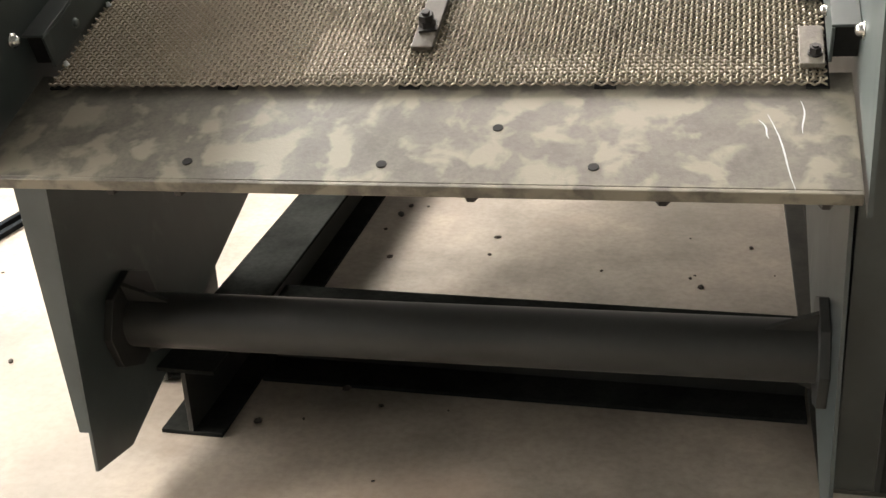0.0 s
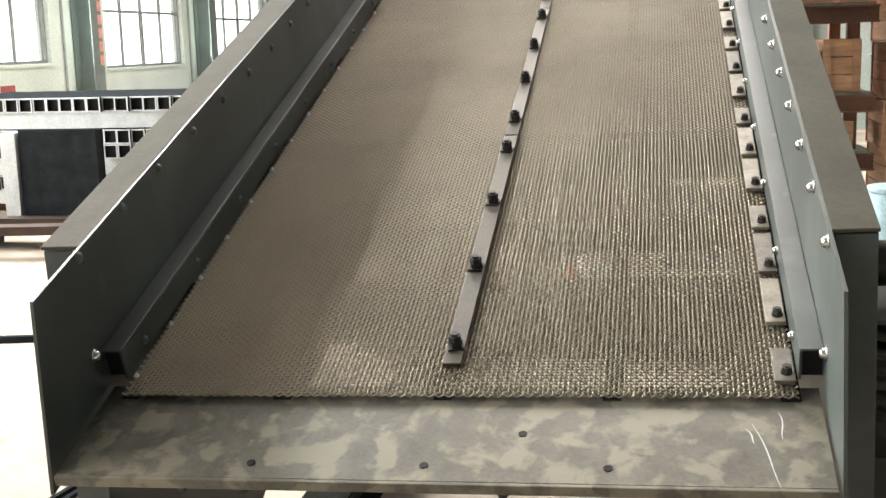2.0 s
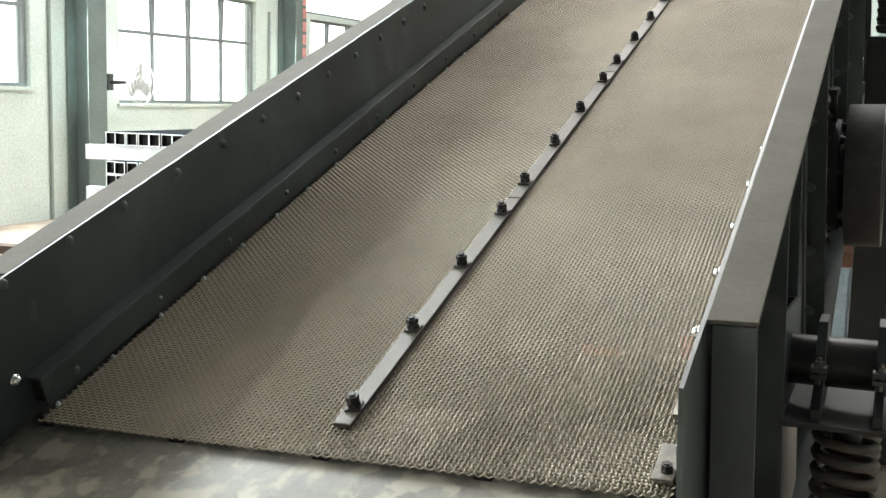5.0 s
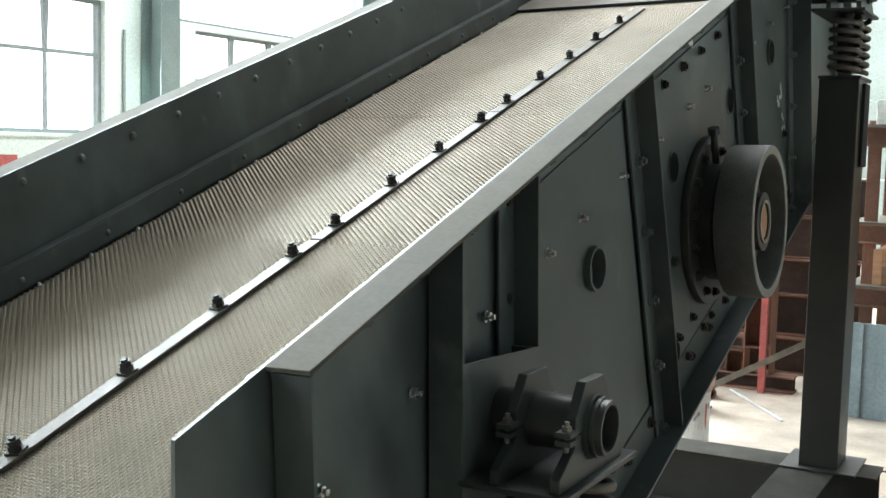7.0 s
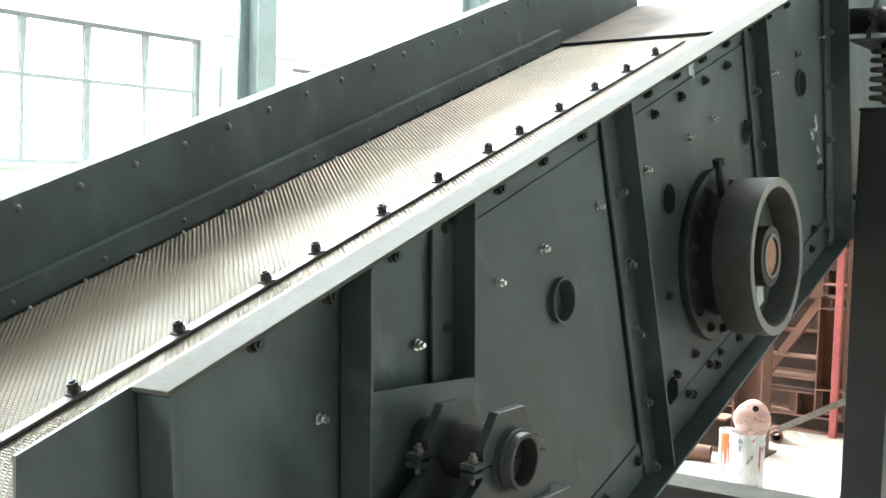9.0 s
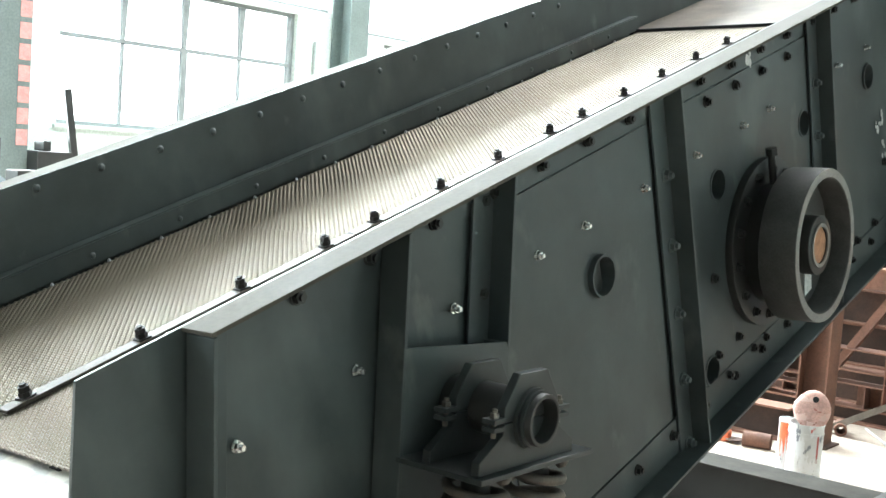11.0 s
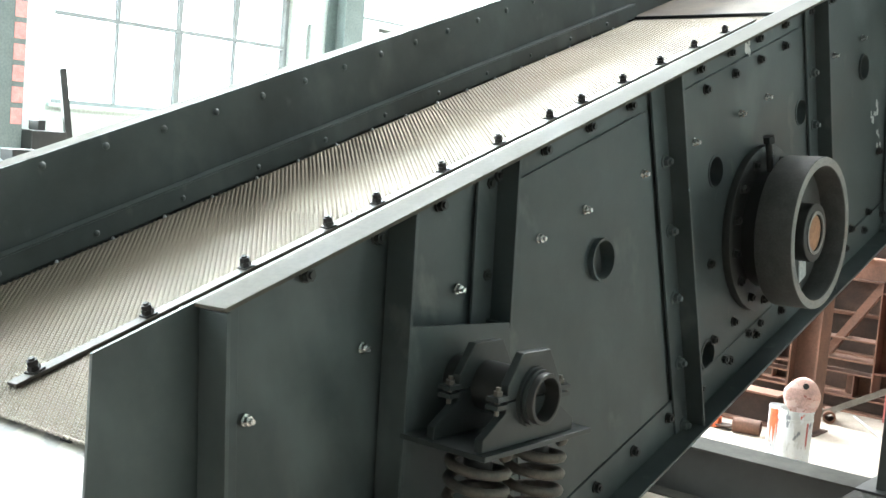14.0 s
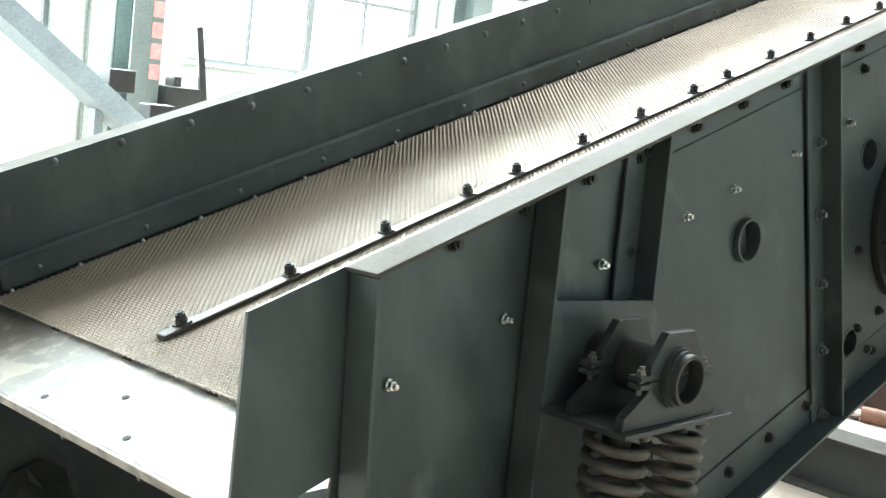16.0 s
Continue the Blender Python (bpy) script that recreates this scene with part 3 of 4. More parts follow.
    disc(nb, (0, 0, 0), 0.0175, 0.0205, 0.036, 6, "z", 0.4)
    disc(nb, (0, 0, 0), 0.010, 0.036, 0.043, 8, "z")
    nb = mesh_of("bar_bolt", nb, BLACK)
    for a, b in ((0.10, 1.36), (1.366, 2.65), (2.656, 4.45)):
        bm = B()
        box(bm, -0.014, 0.030, a, b, 0.0065, 0.0165)
        bar = part("hold_down_bar", bm, BAR, SCREEN, "flat steel hold-down bar on the mesh", 0.002)
        for y in ys:
            if a < y < b:
                piece("bolt", nb, bar, pose(0.008, y, 0.0165, random.uniform(-4, 4), 0, random.uniform(-15, 15)) @ Matrix.Scale(0.88, 4))
    # lower cross tube with end gussets
    bm = B()
    disc(bm, (0, -0.03, -0.67), 0.068, -0.785, 0.785, 32)
    tube = part("cross_tube", bm, PAINT_DARK, SCREEN, "dark painted cross tube under the lip", smooth=True)
    for sx in (-1, 1):
        bm = B()
        prism(bm, ring_pts(-0.03, -0.67, 0.125, 8, 0.39), *sorted((sx * 0.785, sx * 0.806)))
        part("end_flange", bm, PAINT_DARK, tube, bevel=0.002)
        bm = B()
        a, b = sorted((sx * 0.784, sx * 0.66))
        prism(bm, [(sx * 0.784, -0.79), (sx * 0.784, -0.72), (sx * 0.68, -0.73)], -0.035, -0.025, "y")
        part("gusset", bm, PAINT_DARK, tube)
        bm = B()
        prism(bm, [(sx * 0.784, -0.55), (sx * 0.784, -0.62), (sx * 0.66, -0.612)], -0.035, -0.025, "y")
        part("gusset", bm, PAINT_DARK, tube)
    for i in (1, 2):
        bm = B()
        disc(bm, (0, (1.535, 3.04)[i - 1], (-0.103, -0.076)[i - 1] - 0.35), 0.06, -0.805, 0.805, 24)
        part("cross_tube", bm, PAINT_DARK, SCREEN, smooth=True)


build_deck()


def build_exciter():
    y, z = 2.6, -0.395
    bm = B()
    disc(bm, (0, y, z), 0.305, 0.821, 0.85, 48)
    flange = part("bearing_flange", bm, PAINT_DARK, SCREEN, "dark bolted bearing flange", 0.002, True)
    for i in range(14):
        a = 2 * math.pi * i / 14
        piece("bolt", NUT_DARK, flange, out_x(0.85, y + 0.265 * math.cos(a), z + 0.265 * math.sin(a)))
    bm = B()
    disc(bm, (0, y, z), 0.215, 0.8505, 0.90, 40)
    disc(bm, (0, y, z), 0.15, 0.90, 0.935, 32)
    house = part("bearing_housing", bm, PAINT_DARK, SCREEN, smooth=True)
    for i in range(8):
        a = 2 * math.pi * (i + 0.5) / 8
        piece("bolt", NUT_DARK, house, out_x(0.90, y + 0.185 * math.cos(a), z + 0.185 * math.sin(a)))
    bm = B()
    disc(bm, (0.872, y + 0.02, 0), 0.013, z + 0.21, z + 0.335, 12, "z")
    disc(bm, (0.872, y + 0.02, 0), 0.022, z + 0.32, z + 0.345, 6, "z")
    part("grease_bolt", bm, PAINT_DARK, house)
    # belt pulley: hollow rim, web, hub, shaft end
    bm = B()
    hollow(bm, (0, y, z), 0.238, 0.272, 0.925, 1.055, 64)
    pulley = part("belt_pulley", bm, CASTING, SCREEN, "dark cast flat-belt pulley with a bright machined rim", 0.003)
    for f in pulley.data.polygons:
        f.use_smooth = abs(f.normal.x) < 0.5
    bm = B()
    hollow(bm, (0, y, z), 0.241, 0.270, 1.0555, 1.0575, 64)
    part("rim_face", bm, RIM, pulley, "bright machined rim edge")
    bm = B()
    hollow(bm, (0, y, z), 0.10, 0.237, 0.945, 0.965, 48)
    part("web", bm, CASTING, pulley, smooth=True)
    bm = B()
    hollow(bm, (0, y, z), 0.066, 0.105, 0.935, 1.035, 40)
    part("hub", bm, PAINT_DARK, pulley, "dark pulley hub", 0.002, True)
    bm = B()
    hollow(bm, (0, y, z), 0.066, 0.078, 1.0355, 1.04, 40)
    part("hub_ring", bm, RIM, pulley)
    bm = B()
    disc(bm, (0, y, z), 0.065, 0.8, 1.03, 32)
    part("shaft_end", bm, SHAFT, pulley, "rust-brown shaft end", smooth=True)
    bm = B()
    prism(bm, [(y - 0.005, z - 0.20), (y + 0.06, z - 0.195), (y + 0.07, z - 0.10), (y + 0.01, z - 0.10)], 0.966, 0.969)
    part("paper_tag", bm, WHITE, pulley, "pale scrap of paper")
    bm = B()
    disc(bm, (0, y, z), 0.13, -0.8, 0.8, 32)
    part("exciter_tube", bm, PAINT_DARK, SCREEN, smooth=True)


build_exciter()


def paint_smears():
    """Pale chalk and primer smears on the outer plate."""
    for y0, z0, k, w in ((3.86, -0.33, 9, 0.05), (3.9, -0.42, 6, 0.03), (2.62, 0.262, 4, 0.03)):
        for i in range(k):
            bm = B()
            y, z, r = y0 + random.uniform(-w, w), z0 + random.uniform(-w, w) * 1.6, random.uniform(0.006, 0.016)
            prism(bm, [(y + r * (0.6 + 0.6 * random.random()) * math.cos(a), z + 1.5 * r * (0.6 + 0.6 * random.random()) * math.sin(a)) for a in np.linspace(0, 5.6, 9)], 0.8205, 0.8212)
            part("paint_smear", bm, WHITE, SCREEN, "pale smear of primer")


paint_smears()


def coil(bm, c, r, wire, z0, z1, turns, seg=20, around=8):
    rings = []
    n = int(turns * seg)
    for i in range(n + 1):
        a, t = 2 * math.pi * i / seg, i / n
        u = Vector((math.cos(a), math.sin(a), 0))
        p = Vector((c[0], c[1], z0 + (z1 - z0) * t)) + u * r
        rings.append([bm.verts.new(p + (u * math.cos(b) + Vector((0, 0, 1)) * math.sin(b)) * wire) for b in (2 * math.pi * q / around for q in range(around))])
    for a, b in zip(rings, rings[1:]):
        for q in range(around):
            bm.faces.new((a[q], a[(q + 1) % around], b[(q + 1) % around], b[q]))
    bm.faces.new(rings[0]), bm.faces.new(rings[-1][::-1])


SPRING = mat("grey_painted_spring", (0.10, 0.098, 0.09), 0.5, 0.2, 0.3, 12, 90, 0.2, tint=(0.17, 0.135, 0.105))


def build_support(sx, cy, cz, stem, foot):
    """A spring seat on the side of the screen, its two springs and the stand below. World frame; cz is the pipe's height."""
    seat = thing("spring_mount", pose(sx * 1.0, cy, cz), "grey-green clamped pipe bracket that carries the screen on springs", "bracket", "spring mounts")
    def m(bm, name, material, label="", bevel=0.002, smooth=False):
        return part(name, bm, material, seat, label, bevel, smooth)
    bm = B()
    hollow(bm, (0, 0, 0), 0.05, 0.06, *sorted((sx * -0.185, sx * 0.158)), n=32)
    pipe = m(bm, "pipe", PAINT_DARK, smooth=True)
    bm = B()
    hollow(bm, (0, 0, 0), 0.0602, 0.070, *sorted((sx * 0.1205, sx * 0.130)), n=32)
    part("collar", bm, MOUNT, pipe, smooth=True)
    bm = B()
    hollow(bm, (0, 0, 0), 0.0602, 0.066, *sorted((sx * 0.1345, sx * 0.142)), n=32)
    part("weld_ring", bm, MOUNT, pipe, smooth=True)
    # disc across the pipe, black in place of the shade within
    bm = B()
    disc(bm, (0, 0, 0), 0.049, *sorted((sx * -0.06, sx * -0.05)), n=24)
    part("bore_shade", bm, RUBBER_AND_SHADE, pipe, "black disc inside the pipe standing in for its shaded depth")
    for xa in (-0.035, 0.098):
        a, b = sorted((sx * xa, sx * (xa + 0.022)))
        bm = B()
        prism(bm, [(-0.105, 0.0015), (-0.105, 0.035), (-0.055, 0.105), (0.055, 0.105), (0.105, 0.035), (0.105, 0.0015)], a, b)
        cap = m(bm, "clamp_cap", MOUNT)
        bm = B()
        prism(bm, [(-0.105, -0.0015), (-0.105, -0.025), (-0.185, -0.075), (-0.185, -0.104), (0.185, -0.104), (0.185, -0.075), (0.105, -0.025), (0.105, -0.0015)], a, b)
        part("saddle", bm, MOUNT, cap, bevel=0.002)
        for sy in (-1, 1):
            bm = B()
            box(bm, *sorted((sx * (xa - 0.006), sx * (xa + 0.028))), *sorted((sy * 0.106, sy * 0.148)), 0.004, 0.014)
            box(bm, *sorted((sx * (xa - 0.006), sx * (xa + 0.028))), *sorted((sy * 0.106, sy * 0.148)), -0.014, -0.004)
            part("clamp_ear", bm, MOUNT, cap)
            bm = B()
            disc(bm, (sx * (xa + 0.011), sy * 0.127, 0), 0.006, -0.03, 0.034, 8, "z")
            disc(bm, (sx * (xa + 0.011), sy * 0.127, 0), 0.011, 0.0145, 0.025, 6, "z")
            part("clamp_bolt", bm, STEEL, cap)
    bm = B()
    box(bm, *sorted((sx * -0.10, sx * 0.14)), -0.2, 0.245, -0.117, -0.1045)
    m(bm, "base_plate", MOUNT)
    for oy in (-0.088, 0.147):
        bm = B()
        coil(bm, (sx * 0.045, oy), 0.066, 0.0125, -0.130, -0.121 - stem, stem / 0.043)
        sp = m(bm, "coil_spring", SPRING, "grey coil spring with worn paint", 0)
        for f in sp.data.polygons:
            f.use_smooth = True
        bm = B()
        disc(bm, (sx * 0.045, oy, 0), 0.034, -0.19, -0.1175, 16, "z")
        m(bm, "spring_boss", PAINT_DARK, smooth=True)
    # the stand
    top = cz - 0.133 - stem - 0.015
    st = thing("spring_stand", pose(sx * 1.0, cy, foot), "dark grey box-section post under the spring seat", "post", "spring stands")
    h = top - foot
    bm = B()
    if h > 1.5:
        box(bm, *sorted((sx * -0.06, sx * 0.12)), -0.115, 0.14, 0.012, h - 0.014)
    else:
        box(bm, *sorted((sx * -0.12, sx * 0.12)), -0.20, 0.20, 0.012, h - 0.014)
    part("post_shaft", bm, PAINT_DARK, st, bevel=0.004)
    bm = B()
    k = (0.065, 0.125, 0.12, 0.235) if h > 1.5 else (0.15, 0.155, 0.235, 0.235)
    box(bm, *sorted((sx * -k[0], sx * k[1])), -k[2], k[3], h - 0.0135, h + 0.002)
    part("top_plate", bm, PAINT_DARK, st, bevel=0.002)
    bm = B()
    box(bm, *sorted((sx * -0.14, sx * 0.21)), -0.17, 0.2, 0, 0.0115)
    part("foot_plate", bm, PAINT_DARK, st, bevel=0.002)
    if h > 1.5:
        bm = B()
        box(bm, *sorted((sx * 0.1205, sx * 0.135)), -0.02, 0.13, h - 0.42, h - 0.03)
        part("stop_plate", bm, RUBBER_AND_SHADE, st, "black stop plate bolted near the top")
    return seat


for sx in (1, -1):
    build_support(sx, 0.709, 1.217, 0.30, 0.30 if sx > 0 else 0.0)
    build_support(sx, 4.17, 2.58, 0.26, 0.30)

# base cross beam under the rear stands
def build_base_beam(m, length, label, h=0.30, half=0.125, paint=None):
    ob = thing("base_beam", m, label, "steel beam", "base beams")
    bm = B()
    box(bm, -length / 2, length / 2, -half, half, h - 0.012, h), box(bm, -length / 2, length / 2, -half, half, 0, 0.012)
    part("beam_flange", bm, paint or BEAM, ob, "dark beam flanges", 0.0015)
    bm = B()
    box(bm, -length / 2, length / 2, -0.006, 0.006, 0.0125, h - 0.0125)
    part("beam_web", bm, PAINT_DARK, ob)
    return ob


build_base_beam(pose(0.985, 2.16, 0, 0, 0, 90), 3.75, "dark I-section base beam on the floor along the machine")
build_base_beam(pose(-0.71, 2.16, 0, 0, 0, 90), 3.76, "dark I-section base beam on the floor along the machine", 0.20, 0.085, SHADED_BEAM)
build_base_beam(pose(0, 4.17, 0), 2.6, "dark I-section base beam across the floor under the rear posts")
build_base_beam(pose(0.115, 0.69, 0), 1.47, "dark I-section base beam across the floor under the discharge lip", 0.18, 0.125, SHADED_BEAM)


# ---- stock and clutter round the machine ----
def profile_stack():
    """Bundles of black square tube on bearers, beside the window wall."""
    x0, y0 = -7.2, 8.6
    tube = B()
    s, w = 0.148, 0.009
    for a, b, c, d in ((0, s, 0, w), (0, s, s - w, s), (0, w, w, s - w), (s - w, s, w, s - w)):
        box(tube, a, b, 0, 1.9, c, d)
    tube = mesh_of("square_tube", tube, TUBE)
    rim = B()
    for a, b, c, d in ((0, s, 0, w * 1.5), (0, s, s - w * 1.5, s), (0, w * 1.5, w, s - w), (s - w * 1.5, s, w, s - w)):
        box(rim, a, b, -0.004, -0.0005, c, d)
    rim = mesh_of("tube_end", rim, GALV)
    # black panel just inside the open end imitates the shaded tube interior
    inner_shade = B()
    box(inner_shade, w, s - w, 0.05, 0.06, w, s - w)
    inner_shade = mesh_of("tube_shadow", inner_shade, RUBBER_AND_SHADE)
    for z, n0, n1 in ((0.40, 0, 24), (0.72, 0, 24), (0.872, 0, 24), (1.20, 0, 24)):
        row = thing("tube_bundle", pose(x0, y0, z), "row of black square steel tubes with pale sawn ends", "steel tubes", "tube bundles")
        for i in range(n0, n1):
            t = piece("square_tube", tube, row, pose(i * 0.152, random.uniform(-0.03, 0.03), 0))
            piece("tube_end", rim, t, pose(0, 0, 0))
            piece("tube_shade", inner_shade, t, pose(0, 0, 0))
    for z, h in ((0.25, 0.145), (0.55, 0.165), (1.03, 0.165)):
        ob = thing("bearer_beam", pose(x0 - 0.3, y0 + 0.3, z), "pale grey channel lying across under the tubes", "steel channel", "bearers")
        bm = B()
        box(bm, 0, 4.3, -0.25, -0.24, 0, h), box(bm, 0, 4.3, -0.2395, -0.16, 0, 0.01), box(bm, 0, 4.3, -0.2395, -0.16, h - 0.01, h)
        part("channel", bm, GALV, ob, bevel=0.002)
    for x in (-6.8, -4.2):
        ob = thing("timber_bearer", pose(x, y0 + 1, 0), "rough timber block under the tube stack", "timber", "timbers")
        bm = B()
        box(bm, -0.12, 0.12, -0.9, 0.9, 0, 0.25)
        part("timber", bm, WOOD, ob, bevel=0.004)
    ob = thing("sheet_pack", pose(-5.5, 7.5, 0), "upright black steel plate pack on a low trestle before the tubes", "steel plates")
    for i in range(5):
        bm = B()
        box(bm, 0.12, 0.9, i * 0.03, i * 0.03 + 0.025, 0.3, 1.1 - 0.01 * (i % 2))
        part("plate", bm, TUBE, ob, bevel=0.002)
    bm = B()
    box(bm, -0.05, 0.1, -0.03, 0.1, 0.3, 1.08)
    part("edge_bar", bm, GALV, ob)
    bm = B()
    box(bm, -0.6, 1.0, -0.2, 0.3, 0.18, 0.299), box(bm, -0.5, -0.3, -0.2, 0.3, 0, 0.1795), box(bm, 0.7, 0.9, -0.2, 0.3, 0, 0.1795)
    part("trestle", bm, RUST_AND_SHADE, ob)
    ob = thing("floor_bar", pose(-5.2, 6.9, 0, 0, 0, 8), "long pale steel flat lying on trestles on the floor", "steel bar")
    bm = B()
    box(bm, -2.5, 1.5, -0.1, 0.1, 0.22, 0.3)
    box(bm, -2.2, -2.0, -0.3, 0.3, 0, 0.2195), box(bm, 0.9, 1.1, -0.3, 0.3, 0, 0.2195)
    part("flat_bar", bm, RUST_AND_SHADE, ob, bevel=0.003)
    for i, (xa, ya, rz) in enumerate(((-3.2, 4.2, 12), (-2.045, 1.15, 81.6), (-1.985, 1.13, 82.2))):
        ob = thing("floor_rod", pose(xa, ya, 0, 0, 0, rz), "thin dark steel bar lying on the floor", "steel bar", "floor bars")
        bm = B()
        w = 0.025 if i == 0 else 0.012
        box(bm, -1.6, 1.2, -w, w, 0, 1.6 * w)
        part("rod", bm, TUBE, ob)
    ob = thing("red_bar", pose(-1.857, 1.038, 0, 0, 0, 254), "short red-brown steel bar lying on the floor", "steel bar")
    bm = B()
    box(bm, 0, 1.1, -0.025, 0.025, 0, 0.035)
    part("bar", bm, FADED_RED, ob, bevel=0.004)
    ob = thing("chain_heap", pose(-2.8, 2.25, 0), "heap of bright steel chain on the floor", "chain")
    link = B()
    hollow(link, (0, 0, 0), 0.022, 0.038, -0.008, 0.008, 14, "z")
    link = mesh_of("chain_link", link, ZINC)
    for i in range(60):
        a, r = random.uniform(0, 6.28), 0.22 * math.sqrt(random.random())
        piece("chain_link", link, ob, pose(r * math.cos(a) * 0.8, r * math.sin(a) * 1.3, 0.035 + random.uniform(0, 0.09) * (1 - r / 0.25), random.uniform(-70, 70), random.uniform(-70, 70), random.uniform(0, 180)) @ Matrix.Diagonal((1.5, 1, 1, 1)))


profile_stack()


def crate_rack():
    """Rust-red steel rack with pine boxes, a tall stack of cases beside it."""
    ob = thing("steel_rack", pose(0.78, 6.9, 0), "rust-red angle-iron rack loaded with pine cases", "rack")
    for x in (0, 1.12):
        for y in (0, 0.95):
            bm = B()
            box(bm, x, x + 0.012, y, y + 0.09, 0, 2.05), box(bm, x + 0.0125, x + 0.09, y, y + 0.012, 0, 2.05)
            part("rack_post", bm, RUST_LIGHT, ob, bevel=0.002)
    for z in (0.76, 1.20, 1.87):
        for y in (-0.13, 0.83):
            bm = B()
            box(bm, -0.1, 1.33, y, y + 0.12, z, z + 0.012), box(bm, -0.1, 1.33, y + 0.054, y + 0.066, z + 0.0125, z + 0.1175), box(bm, -0.1, 1.33, y, y + 0.12, z + 0.118, z + 0.13)
            part("rack_beam", bm, RUST_LIGHT, ob, bevel=0.002)
        bm = B()
        box(bm, -0.08, 1.3, -0.12, 0.94, z + 0.131, z + 0.15)
        part("shelf_board", bm, STEEL, ob)

    def case(x, y, z, w, d, h, rz=0):
        c = thing("pine_case", pose(x, y, z, 0, 0, rz), "orange-brown pine packing case of nailed boards", "crate", "pine cases")
        n = max(2, int(h / 0.13))
        for i in range(n):
            bm = B()
            box(bm, 0.012, w - 0.012, 0.012, d - 0.012, i * h / n + 0.003, (i + 1) * h / n - 0.003)
            part("board", bm, WOOD, c, bevel=0.003)
        for xx in (0, w - 0.06):
            for yy in (0.0, d - 0.0115):
                bm = B()
                box(bm, xx, xx + 0.06, yy, yy + 0.0115, 0, h)
                part("batten", bm, WOOD, c)
    # on the rack shelves
    for x, z, w, h in ((1.72, 1.351, 0.28, 0.40), (1.1, 1.351, 0.5, 0.34), (0.86, 0.911, 0.42, 0.25), (1.36, 0.911, 0.6, 0.22), (1.55, 2.021, 0.24, 0.12)):
        case(x, 6.86, z, w, 0.7, h)
    for x, w, h in ((1.83, 0.27, 0.26),):
        case(x, 6.86, 2.021, w, 0.6, h, 4)
    # the stack on the floor
    for x, w, hs in ((2.16, 0.5, (0.5, 0.42, 0.36, 0.44, 0.30, 0.34)), (2.70, 0.6, (0.6, 0.5, 0.5, 0.45, 0.35)), (3.34, 0.6, (0.55, 0.5, 0.5, 0.5))):
        z = 0.0
        for k, h in enumerate(hs):
            case(x + 0.03 * (k % 2), 6.7 + 0.05 * (k % 3), z, w, 0.7, h, 2 * (k % 2))
            z += h + 0.001
    b = thing("blue_drum", pose(2.02, 5.55, 0), "pale blue plastic drum standing by the rack", "drum")
    bm = B()
    disc(bm, (0, 0, 0), 0.16, 0.0, 0.76, 28, "z"), disc(bm, (0, 0, 0), 0.172, 0.762, 0.80, 28, "z")
    part("drum_body", bm, BLUE, b, bevel=0.006, smooth=True)
    w = thing("white_box", pose(0.83, 6.85, 2.021), "white carton on the rack end", "carton")
    bm = B()
    box(bm, 0, 0.16, 0, 0.3, 0, 0.17)
    part("carton", bm, WHITE, w, bevel=0.004)
    scr = thing("sheet_screen", pose(0.55, 6.70, 0), "blue-grey profiled sheets standing before the rack", "partition")
    for i in range(5):
        bm = B()
        box(bm, i * 0.3, i * 0.3 + 0.27, 0, 0.02, 0, 0.66), box(bm, i * 0.3 + 0.2705, i * 0.3 + 0.299, -0.02, 0.0, 0, 0.66)
        part("sheet", bm, BLUEGREY, scr, bevel=0.003)


BLUE = mat("pale_blue_plastic", (0.42, 0.60, 0.70), 0.45, 0, 0.12, 5, 60, 0.05)
crate_rack()




